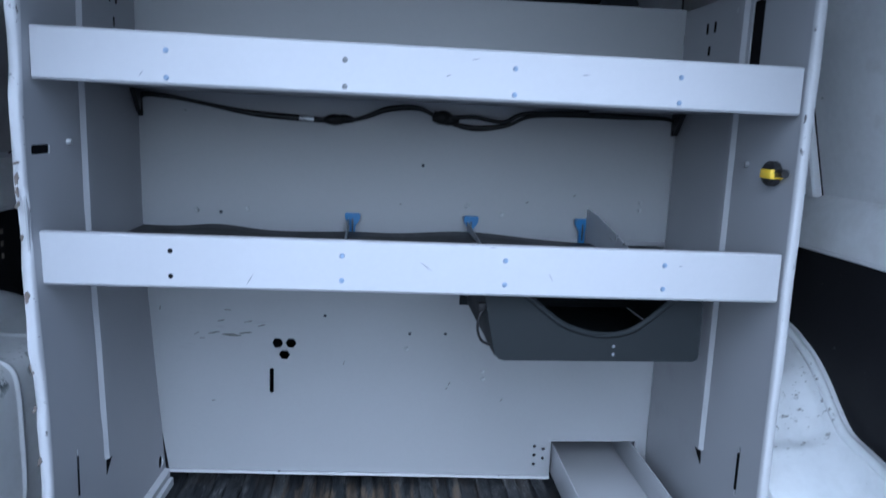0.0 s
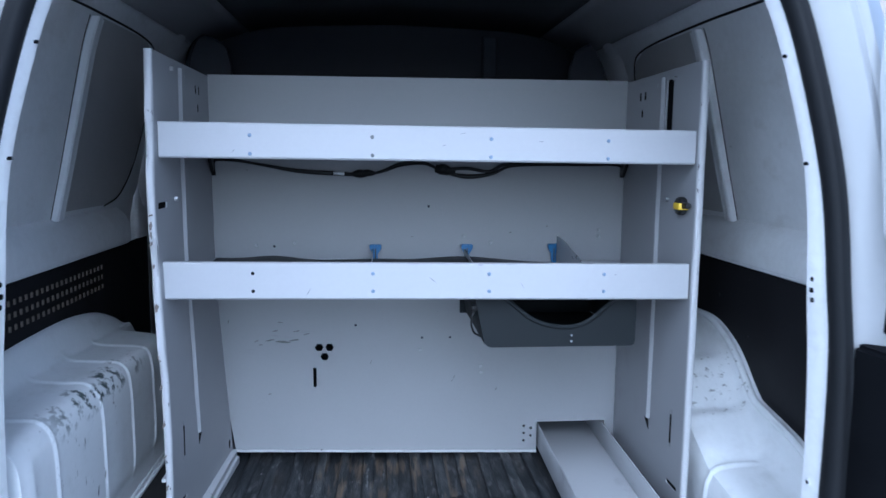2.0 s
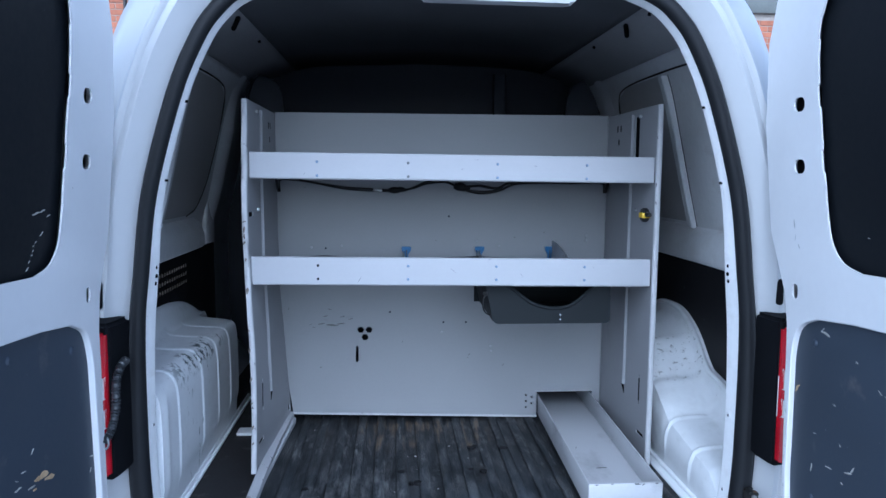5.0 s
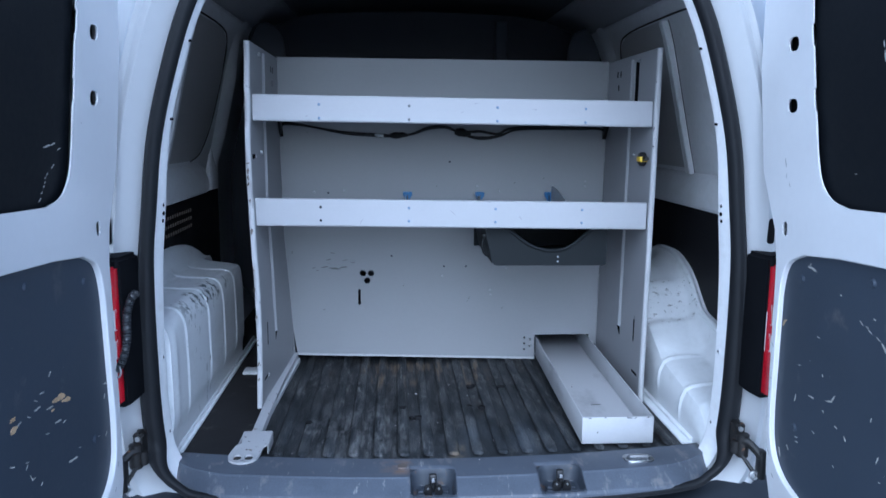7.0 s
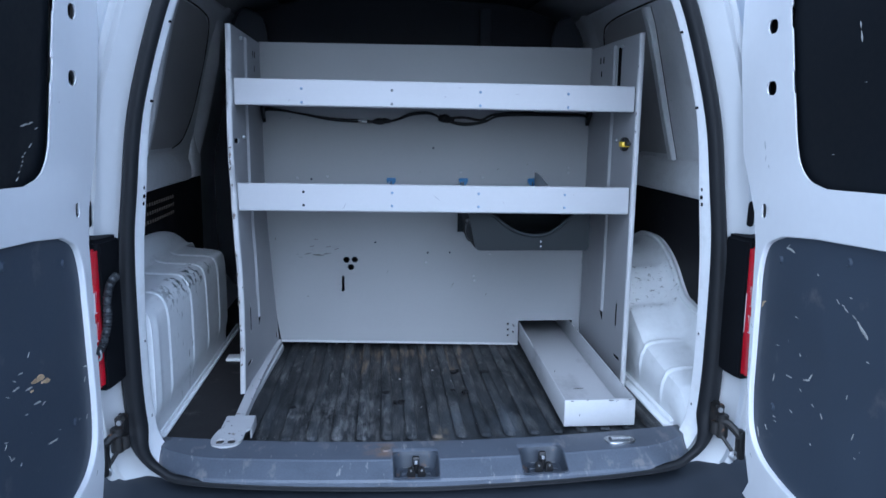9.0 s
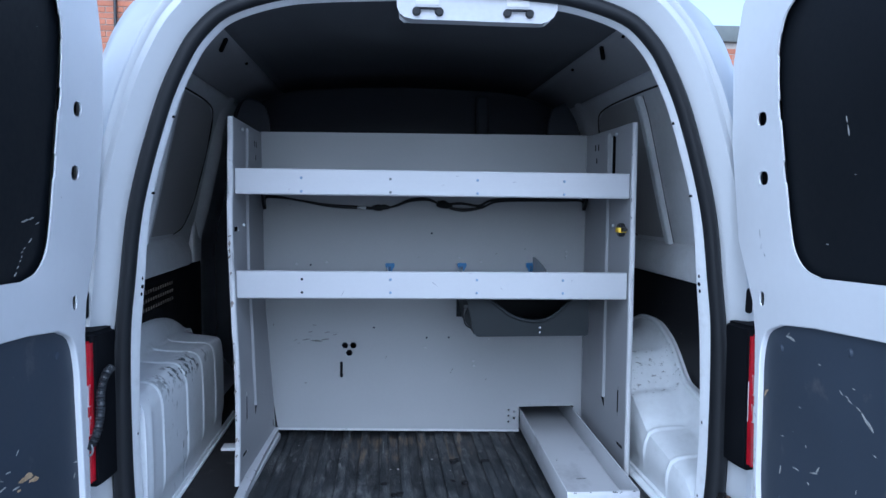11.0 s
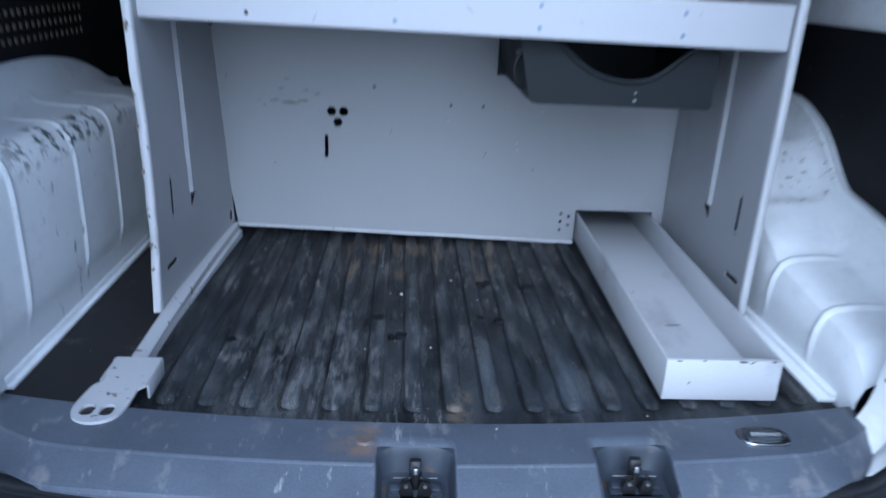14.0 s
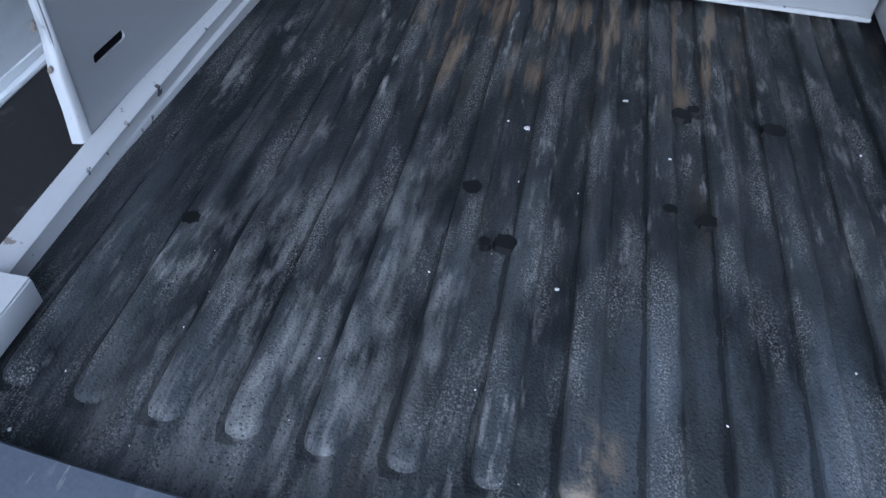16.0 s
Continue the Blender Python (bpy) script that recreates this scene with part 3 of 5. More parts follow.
part("bulkhead_post", box(0.262, 0.312, 2.325, 2.358, 0.62, 1.762, 0.008, 3), M_RECESS, van, "dark upright post on the bulkhead")

# left wheel-arch box with pressed ridges
def curve_at(ctl):
    pts = spline([(0, y, z) for y, z in ctl], 6)
    def at(y):
        for a, b in zip(pts, pts[1:]):
            if a.y <= y <= b.y:
                return a.z + (b.z - a.z) * (y - a.y) / max(1e-6, b.y - a.y)
        return pts[0].z if y < pts[0].y else pts[-1].z
    return at


hump = curve_at([(0.80, 0.938), (0.95, 0.962), (1.07, 0.977), (1.22, 0.983), (1.40, 0.981), (1.55, 0.963), (1.64, 0.938), (1.70, 0.910), (1.76, 0.86), (1.80, 0.80)])


def arch_ring(y, grow=0.0):
    """Cross-section of the boxed arch at depth y, from the floor up its face and over the top to the wall."""
    f = 1.0 if y < 1.56 else max(0.0, 1 - (y - 1.56) / 0.07)
    f = math.sin(f * math.pi / 2) ** 0.6 if f > 0 else 0.0
    g, w = grow, hump(y)
    gt = g if y > 0.88 else 0.0
    top = 0.911 - 0.026 * max(0.0, y - 1.10)
    pts = [(0.600, 0.598), (0.602, 0.612), (0.600 - g * 0.2, 0.655), (0.594 - g, 0.69), (0.594 - g, 0.80), (0.596 - g, 0.862), (0.603 - gt * 0.7, 0.893 + gt * 0.7), (0.622, top + gt), (0.66, top + 0.002 + gt), (0.69, top + 0.004 + gt), (0.708, top + 0.006 + gt), (0.722, top + 0.010 + gt), (0.733, top + 0.25 * (w - top) + 0.005), (0.742, top + 0.62 * (w - top)), (0.751, top + 0.92 * (w - top)), (0.765, w), (0.79, w + 0.001)]
    return [Vector((XC - (h if h > 0.725 else 0.728 - (0.728 - h) * f), y, min(z, w))) for h, z in pts]


ys = [0.80, 0.82, 0.83, 0.845, 0.865]
ys += [0.865 + 0.79 * k / 200 for k in range(1, 201)] + [1.67, 1.69, 1.71, 1.73, 1.75, 1.77, 1.79]
def ridge(y):
    return 0.0038 * max(math.exp(-((y - c) / 0.0048) ** 2) for c in (0.828, 0.922, 1.130, 1.295, 1.446)) if 0.82 < y < 1.6 else 0.0
rr = [spline(arch_ring(y, ridge(y)), 3) for y in ys]
arch = loft(rr)
arch.verts.ensure_lookup_table()
arch.faces.new([arch.verts[k] for k in range(len(rr[0]))] + [arch.verts.new((XC - 0.79, 0.80, 0.60))])
solid(part("wheel_arch_box", arch, M_ARCH, van, "white ridged wheel-arch box with black scuffs along its edge", 60), 0.004, 0)
part("arch_flange", box(XC - 0.604, XC - 0.590, 0.84, 1.76, FLOOR, FLOOR + 0.007, 0.002), M_ARCH, van)
part("arch_flange", box(XC - 0.604, XC - 0.5975, 0.84, 1.76, FLOOR + 0.007, FLOOR + 0.018, 0.002), M_ARCH, van)
# black board added where the space beyond the arch lies in shade
part("low_lining_board", box(XC - 0.745, XC - 0.737, 1.60, 2.05, FLOOR, 0.72, 0.001), M_BLACK_PANEL, van, "black board in place of the dark beyond the arch")
part("floor_tab", box(-0.602, -0.545, 1.39, 1.44, FLOOR, FLOOR + 0.009, 0.003), M_PAINT_IN, van, "white floor tab")


# right wheel house: rolled flange along the wall, stepped top, ridges over the inner corner
crest = curve_at([(0.80, 0.70), (0.90, 0.755), (1.02, 0.795), (1.10, 0.812), (1.15, 0.820), (1.185, 0.826), (1.205, 0.835), (1.237, 0.860), (1.278, 0.896), (1.331, 0.929), (1.415, 0.958), (1.507, 0.962), (1.588, 0.948), (1.68, 0.90), (1.76, 0.80), (1.80, 0.70), (1.82, 0.60)])
STEP_PTS = ((0.79, 0.64), (0.815, 0.680), (0.845, 0.700), (0.96, 0.715), (1.10, 0.735), (1.125, 0.750), (1.195, 0.788), (1.207, 0.796), (1.232, 0.800), (1.245, 0.812), (1.305, 0.878), (1.318, 0.888), (1.350, 0.893), (1.42, 0.912), (1.52, 0.920), (1.64, 0.88), (1.74, 0.79), (1.80, 0.66), (1.83, 0.60))


def steps(y):
    """Height of the stepped top at depth y, with slightly eased corners."""
    def raw(q):
        for (a, za), (b, zb) in zip(STEP_PTS, STEP_PTS[1:]):
            if q <= b:
                return za + (zb - za) * max(0.0, q - a) / (b - a)
        return STEP_PTS[-1][1]
    return (raw(y - 0.006) + raw(y - 0.003) + raw(y) + raw(y + 0.003) + raw(y + 0.006)) / 5


def rib_r(y):
    return 0.0045 * max(math.exp(-((y - c) / 0.006) ** 4) for c in (0.930, 1.085))
ys = [0.80 + 1.02 * k / 240 for k in range(241)]
rr = []
for y in ys:
    c, t, g = crest(y), steps(y), rib_r(y)
    c = max(c, t + 0.012)
    low = FLOOR - 0.01
    def dn(z):
        return max(low, z)
    k = min(1.0, max(0.0, (c - t) / 0.03))
    sec = [(0.79, c), (0.762, c), (0.748, c - 0.001), (0.740, c - 0.005), (0.736, c - 0.012 * k), (0.733, t + (c - t) * 0.50), (0.728, t + (c - t) * 0.34), (0.718, t + (c - t) * 0.14), (0.704, t + (c - t) * 0.03), (0.694, t + 0.001 + g * 0.4),
           (0.67, t + g), (0.64, t - 0.002 + g), (0.615, t - 0.006 + g), (0.602 - g * 0.5, t - 0.014 + g * 0.7), (0.594 - g, t - 0.035), (0.591 - g, t - 0.06), (0.590 - g * 0.2, t - 0.09), (0.590, low)]
    rr.append([Vector((XC + h, y, dn(z))) for h, z in sec])
solid(part("wheel_house", loft(rr), M_ARCH, van, "white stepped wheel house with a rolled flange", 34), 0.003, 0)
part("arch_flange", box(XC + 0.562, XC + 0.60, 0.84, 1.76, FLOOR, FLOOR + 0.008, 0.003), M_ARCH, van)
part("arch_flange", box(XC + 0.580, XC + 0.60, 0.84, 1.76, FLOOR + 0.008, FLOOR + 0.017, 0.003), M_ARCH, van)
part("arch_lip", tube([Vector((XC + 0.743, y, crest(y) - 0.001)) for y in (0.86 + 0.90 * k / 90 for k in range(91))], 0.0085, 10), M_ARCH, van, "rolled white lip of the wheel house", 60)
for s in (-1, 1):
    part("inner_pillar", box(*sorted((XC + s * (0.764 if s < 0 else 0.74), XC + s * 0.79)), 1.93, 2.05, FLOOR, 1.46, 0.02, 3), M_PAINT_IN, van, "white inner pillar")

# holes in the pillars' inner strips
for s in (-1, 1):
    for z in (1.170, 1.153, 1.138, 1.49, 1.34, 0.852, 0.69):
        i = min(range(NC), key=lambda k: abs(C_OPEN[k].z - z) + (9 if C_OPEN[k].x < 0.3 else 0))
        h = C_OPEN[i].x - 0.013
        r = 0.010 if z < 0.9 else 0.005
        x = XC + s * h
        yh = 0.7435 - 0.015 * min(1.0, max(0.0, (z - 1.1) / 0.25))
        if z < 0.9:
            part("dimple", cyl((x + s * 0.004, yh, z), (x - s * 0.0012, yh, z), r, r * 0.6, 18), M_PAINT_IN, van, "", 60)
        part("pillar_hole", cyl((x + s * 0.004, yh, z), (x - s * 0.0016, yh, z), r * (0.8 if 1.1 < z < 1.2 else 0.5 if z > 0.9 else 0.3), None, 10), M_DARK, van)

# door seal all round the opening
sec = [(-0.019, 0.020), (-0.023, 0.008), (-0.022, -0.004), (-0.016, -0.013), (-0.006, -0.017), (0.000, -0.014), (0.007, -0.017), (0.013, -0.010), (0.013, 0.004), (0.009, 0.016)]


def seal_ring(off, dy):
    """One line of the seal; its section is slimmer above the belt, and it bulges inwards a little below."""
    wide, slim = ring(C_OPEN, 0.695 + dy, 0.006 + off), ring(C_OPEN, 0.695 + dy * 0.8, 0.005 + off * 0.72)
    thin = ring(C_OPEN, 0.695 + dy * 0.45, 0.006 + off * 0.42)
    line = [a.lerp(b, min(1.0, max(0.0, (a.z - 0.85) / 0.25))).lerp(c, min(1.0, max(0.0, (0.66 - a.z) / 0.07))) for a, b, c in zip(wide, slim, thin)]
    return [p + Vector((0, -0.092 + min(0.055, 0.05 * ((p.x - XC) / 0.6) ** 2), 0.034)) * min(1.0, max(0.0, (0.68 - p.z) / 0.08)) for p in line]


rr = [seal_ring(off, dy) for off, dy in sec]
bm = loft(rr + [rr[0]], True)
part("door_seal", bm, M_SEAL, van, "black rubber door seal round the opening", 60)

# sill cover with two striker cups
CUPS = (-0.069, 0.196)
CUP_W = 0.047
xs = sorted([XC - 0.575 + 1.15 * k / 48 for k in range(49)] + [c + s * (CUP_W + d) for c in CUPS for s in (-1, 1) for d in (0.0, 0.004)])
SILL = ((0.0, 0.600), (0.008, 0.6185), (0.03, 0.6236), (0.25, 0.6245), (0.425, 0.6241), (0.645, 0.6232), (0.66, 0.6222), (0.675, 0.6205), (0.93, 0.6045), (0.975, 0.6010), (1.0, 0.5960), (1.0, 0.586), (0.96, 0.580))
CUP_BACK, CUP_FRONT = 4, 9


def sill_back(x):
    return 0.733 + 0.06 * ((x - XC) / 0.6) ** 2


def front_curve(x):
    u = abs(x - XC) / 0.6
    return 0.05 * u * u + 0.07 * (max(0.0, u - 0.75) / 0.207) ** 2


def sill_at(x, f):
    """Depth of the cover at x; f runs from 0 at the mat to 1 at the front lip."""
    return sill_back(x) + (0.597 + front_curve(x) - sill_back(x)) * f


sill_top = curve_between(SILL[:11])
bm = bmesh.new()
grid = [[bm.verts.new((x, sill_at(x, f), z)) for x in xs] for f, z in SILL]
for r in range(len(SILL) - 1):
    for k in range(len(xs) - 1):
        mid = (xs[k] + xs[k + 1]) / 2
        if CUP_BACK <= r < CUP_FRONT and any(abs(mid - c) < CUP_W for c in CUPS):
            continue
        bm.faces.new((grid[r][k], grid[r][k + 1], grid[r + 1][k + 1], grid[r + 1][k]))
sill = solid(part("sill_cover", bm, M_SILL, van, "scuffed dark grey plastic sill cover", 11), 0.003, -1)
F0, F1 = SILL[CUP_FRONT][0], SILL[CUP_BACK][0]
for x in CUPS:
    # bowl sunk through the top and the front slope of the cover; rounded corners at its back
    deep = (F0 - F1) * 0.136
    outline = rounded(-CUP_W, CUP_W, 0.0, deep, (0.004, 0.004, 0.025, 0.025), 8)
    def bowl(u, v, z=None):
        f = F0 - v / 0.136
        return Vector((x + u, sill_at(x + u, f), min(sill_top(f) + 0.0008, z) if z else sill_top(f) + 0.0008))
    rings_c = [[]]
    for u, v in outline:
        du, dv = u / CUP_W, (v - deep / 2) / (deep / 2)
        far = 1.0 / max(abs(du), abs(dv))
        rings_c[0].append(bowl(CUP_W * du * far, deep / 2 + deep / 2 * dv * far))
    for shrink, level in ((0.0, None), (0.0012, 0.622), (0.0025, 0.614), (0.0045, 0.602), (0.0075, 0.5945), (0.013, 0.5915)):
        rings_c.append([bowl(u * (1 - shrink / CUP_W), deep / 2 + (v - deep / 2) * (1 - shrink / (deep / 2)), level and level - (0.0018 if v < 0.02 else 0.0)) for u, v in outline])
    bm = loft(rings_c, True)
    bm.verts.ensure_lookup_table()
    bm.faces.new(bm.verts[-len(outline):])
    cup = part("striker_cup", bm, M_CUP, van, "dark moulded striker cup")
    y = sill_at(x, 0.69)
    part("striker", join(box(x - 0.0075, x + 0.0075, y + 0.003, y + 0.013, 0.591, 0.628, 0.003), cyl((x, y, 0.591), (x, y, 0.616), 0.0052, None, 12, 0.001)), M_BLACK, cup)
    for sx in (-1, 1):
        part("latch_jaw", prism([(x + sx * u, v) for u, v in ((0.003, 0.592), (0.016, 0.592), (0.018, 0.600), (0.015, 0.610), (0.008, 0.612), (0.005, 0.606))], lambda u, v, w: (u, y - 0.016 + w, v), 0, 0.010, 0.0015), M_BLACK, cup, "black latch jaw")
        part("jaw_rivet", cyl((x + sx * 0.011, y - 0.016, 0.608), (x + sx * 0.011, y - 0.018, 0.608), 0.0022, None, 8), M_STEEL, cup)
        part("latch_foot", box(*sorted((x + sx * 0.017, x + sx * 0.030)), y - 0.010, y + 0.002, 0.594, 0.599, 0.002), M_CUP, cup)
    part("latch_wire", tube([(x - 0.026, y + 0.002, 0.606), (x + 0.026, y + 0.002, 0.606)], 0.0009, 6), M_SEAM, cup)
    part("striker_head", cyl((x, y - 0.001, 0.616), (x, y - 0.001, 0.624), 0.0064, 0.0056, 14, 0.001), M_CHROME, cup)
    part("striker_plate", box(x - 0.032, x + 0.032, y - 0.016, y + 0.010, 0.590, 0.5945, 0.001), M_CUP, cup)
plug = part("sill_plug", cyl((-0.131, 0.691, 0.6235), (-0.131, 0.691, 0.6264), 0.0135, 0.012, 18, 0.001), M_SILL, van, "rust-stained plug in the sill")
part("plug_hollow", cyl((-0.131, 0.691, 0.6255), (-0.131, 0.691, 0.6270), 0.0105, None, 14), M_CHIP, plug, "brown hollow")
# lashing ring let into the sill
bm = prism(rounded(0.345, 0.413, 0.687, 0.727, 0.018), lambda u, v, w: (u, v, w), 0.6225, 0.6272, 0.0015)
lash = part("lashing_ring", bm, M_CHROME, van, "bright steel lashing ring")
part("ring_hollow", prism(rounded(0.354, 0.404, 0.695, 0.720, 0.012), lambda u, v, w: (u, v, w), 0.624, 0.6280), M_CUP, lash)
part("ring_bar", tube([(0.359, 0.705, 0.6295), (0.399, 0.705, 0.6295)], 0.0055, 8), M_CHROME, lash)

# bumper
xs = [XC - 0.90 + 1.8 * k / 40 for k in range(41)]
def bow(x):
    u = (x - XC) / 0.9
    return 0.13 * u ** 4
prof = [(0.715, 0.550), (0.672, 0.552), (0.645, 0.551), (0.628, 0.547), (0.605, 0.537), (0.56, 0.530), (0.50, 0.527), (0.455, 0.515), (0.435, 0.490), (0.43, 0.42), (0.44, 0.34), (0.50, 0.30), (0.70, 0.29)]
bm = loft([[Vector((x, y + bow(x), z + 0.032 * min(1.0, max(0.0, (abs(x - XC) - 0.50) / 0.10)) * (1 if z > 0.5 else 0))) for x in xs] for y, z in prof])
solid(part("rear_bumper", bm, M_BUMPER, van, "dark grey plastic rear bumper"), 0.004, -1)
for s in (-1, 1):
    wheel = part("wheel", join(cyl((XC + s * 0.62, 1.42, 0.315), (XC + s * 0.83, 1.42, 0.315), 0.315, None, 40, 0.03)), M_SEAL, van)
    part("wheel_rim", cyl((XC + s * 0.80, 1.42, 0.315), (XC + s * 0.836, 1.42, 0.315), 0.2, 0.19, 32, 0.01), M_STEEL, wheel)

# tail lamps
for s in (-1, 1):
    def sd(h, y, z, s=s):
        return (XC + s * h, y, z)
    poly = [(0.612, 0.69), (0.613, 0.665), (0.617, 0.630), (0.624, 0.608), (0.70, 0.625), (0.76, 0.68), (0.76, 0.72)]
    lamp = part("tail_lamp", prism(poly, lambda u, v, w: sd(u, v, w), 0.792, 1.084, 0.007, 3), M_LAMP_BOX, van, "tail lamp in a black housing")
    strip = [(0.627, 0.622), (0.628, 0.610), (0.632, 0.602), (0.639, 0.597), (0.646, 0.598), (0.652, 0.602), (0.652, 0.622)]
    part("lamp_lens", prism(strip, lambda u, v, w: sd(u, v, w), 0.802, 1.068, 0.004, 3), M_RED, lamp, "red lens")
    for z0, z1 in ((0.948, 0.987), (0.894, 0.928)):
        part("lamp_lens", prism([(0.6318, 0.6040), (0.6322, 0.5985), (0.6380, 0.5935), (0.6480, 0.5940), (0.6510, 0.5990), (0.6510, 0.6040)], lambda u, v, w: sd(u, v, w), z0, z1, 0.0015), M_CLEAR, lamp, "clear ribbed lens")
    if s > 0:
        # thin pale line along the inner edge, right lamp only
        part("reflector_strip", box(XC + 0.6255, XC + 0.6266, 0.6105, 0.6125, 0.893, 0.973, 0.0005), M_CLEAR, lamp, "thin pale strip beside the lens")
    lens = [(0.6525, 0.604), (0.70, 0.616), (0.765, 0.675), (0.755, 0.69), (0.70, 0.64), (0.6525, 0.622)]
    for z0, z1, mt in ((0.800, 0.868, M_RED), (0.868, 0.898, M_CLEAR), (0.898, 0.905, M_RED), (0.905, 0.935, M_CLEAR), (0.935, 1.070, M_RED)):
        part("lamp_lens", prism(lens, lambda u, v, w: sd(u, v, w), z0 + 0.0005, z1 - 0.0005, 0.002), mt, lamp, "red lens" if mt is M_RED else "clear reversing lens")

# upper latch plate with two strikers
plate_edge = [(-0.100, 1.735), (-0.098, 1.706), (-0.094, 1.697), (-0.086, 1.691), (-0.070, 1.6875), (0.185, 1.6845), (0.198, 1.689), (0.207, 1.697), (0.213, 1.708), (0.215, 1.735)]
# plate is white; its shade under the header is in the grey
latch = part("latch_plate", prism(plate_edge, lambda u, v, w: (u, 0.700 + w, v), 0, 0.048, 0.004, 3), M_SHADE_GREY, van, "white pressed latch plate, greyed for its shade")
for x in (-0.042, 0.138):
    # flat grey patch painted for the shaded recess over the striker
    part("latch_recess", box(x - 0.024, x + 0.022, 0.6985, 0.7005, 1.711, 1.730, 0.0008), M_FILLER, latch, "grey patch over the striker")
    for sx in (-1, 1):
        part("bolt_head", cyl((x + sx * 0.0225, 0.704, 1.698), (x + sx * 0.0225, 0.692, 1.698), 0.0088, 0.0080, 18, 0.0012), M_SEAL, latch, "black bolt head")
    part("striker_bar", tube([(x - 0.0225, 0.694, 1.7035), (x + 0.0225, 0.694, 1.7035)], 0.0026, 8), M_SEAL, latch, "black striker bar")

# rear doors, both swung open at right angles
LEAN_IN = 0.06
PALE_L = ((0.303, 0.91, 0.024, 0), (0.277, 0.907, 0.013, 153), (0.341, 0.897, 0.025, 175), (0.301, 0.923, 0.01, 151), (0.321, 0.928, 0.016, 173), (0.35, 0.948, 0.011, 41), (0.366, 0.865, 0.025, 173), (0.386, 0.857, 0.012, 9), (0.406, 0.783, 0.032, 173), (0.261, 0.845, 0.013, 167), (0.259, 0.839, 0.01, 45), (0.268, 0.818, 0.013, 117), (0.276, 0.813, 0.011, 0), (0.297, 0.795, 0.006, 39), (0.22, 0.857, 0.015, 160), (0.548, 0.839, 0.011, 56), (0.545, 0.77, 0.011, 41), (0.433, 0.792, 0.008, 166), (0.512, 0.778, 0.008, 173), (0.327, 0.861, 0.013, 167), (0.247, 0.908, 0.018, 13), (0.557, 0.861, 0.022, 167))
BARE_L = ((0.376, 0.899, 0.044, 176), (0.397, 0.889, 0.034, 169), (0.360, 0.902, 0.022, 175), (0.350, 0.890, 0.014, 178), (0.233, 0.921, 0.016, 162), (0.232, 0.921, 0.016, 15), (0.234, 0.907, 0.023, 2), (0.23, 0.903, 0.016, 176))
GLASS_L = ((0.386, 1.294, 0.026, 9), (0.407, 1.297, 0.02, 11), (0.427, 1.289, 0.013, 13), (0.405, 1.263, 0.015, 32), (0.387, 1.252, 0.006, 31), (0.38, 1.247, 0.006, 18), (0.379, 1.24, 0.005, 37), (0.375, 1.234, 0.005, 27), (0.368, 1.225, 0.007, 34), (0.362, 1.215, 0.009, 36))
PALE_R = ((0.47, 1.086, 0.031, 9), (0.477, 1.091, 0.011, 135), (0.32, 1.026, 0.011, 34), (0.305, 1.023, 0.009, 13), (0.298, 1.018, 0.013, 23), (0.276, 1.012, 0.013, 23), (0.255, 0.998, 0.041, 37), (0.38, 1.058, 0.007, 27), (0.392, 0.869, 0.022, 167), (0.381, 0.877, 0.02, 123), (0.407, 0.845, 0.006, 31), (0.367, 0.832, 0.011, 22), (0.341, 0.823, 0.011, 52), (0.278, 0.881, 0.01, 101), (0.487, 0.764, 0.012, 175), (0.484, 0.756, 0.012, 175), (0.514, 0.732, 0.012, 48), (0.541, 0.711, 0.02, 66), (0.256, 0.824, 0.013, 108), (0.247, 0.792, 0.005, 11))
FAINT_R = ((0.366, 0.762, 0.005, 37), (0.432, 0.796, 0.011, 15), (0.491, 0.902, 0.012, 171), (0.416, 0.907, 0.006, 51), (0.498, 0.837, 0.019, 102), (0.447, 0.857, 0.019, 177), (0.436, 0.97, 0.009, 6), (0.289, 1.04, 0.008, 7), (0.236, 0.952, 0.009, 6))
BARE_R = ((0.55, 0.97, 0.017, 149), (0.554, 0.964, 0.013, 122))
CHIPS = ((0.573, 0.917, 0.012, 40), (0.572, 0.849, 0.007, 20), (0.575, 0.826, 0.010, 100), (0.573, 0.772, 0.009, 80), (0.565, 0.70, 0.012, 60), (0.545, 0.66, 0.012, 40), (0.44, 1.150, 0.020, 170), (0.40, 1.158, 0.012, 165), (0.36, 1.155, 0.024, 160), (0.31, 1.165, 0.014, 170), (0.555, 1.27, 0.018, 80), (0.552, 1.245, 0.012, 100), (0.54, 1.23, 0.010, 60), (0.50, 1.155, 0.008, 30))
GLASS_R = ((0.300, 1.437, 0.018, 80), (0.304, 1.455, 0.010, 80), (0.285, 1.37, 0.005, 0), (0.36, 1.26, 0.006, 0))


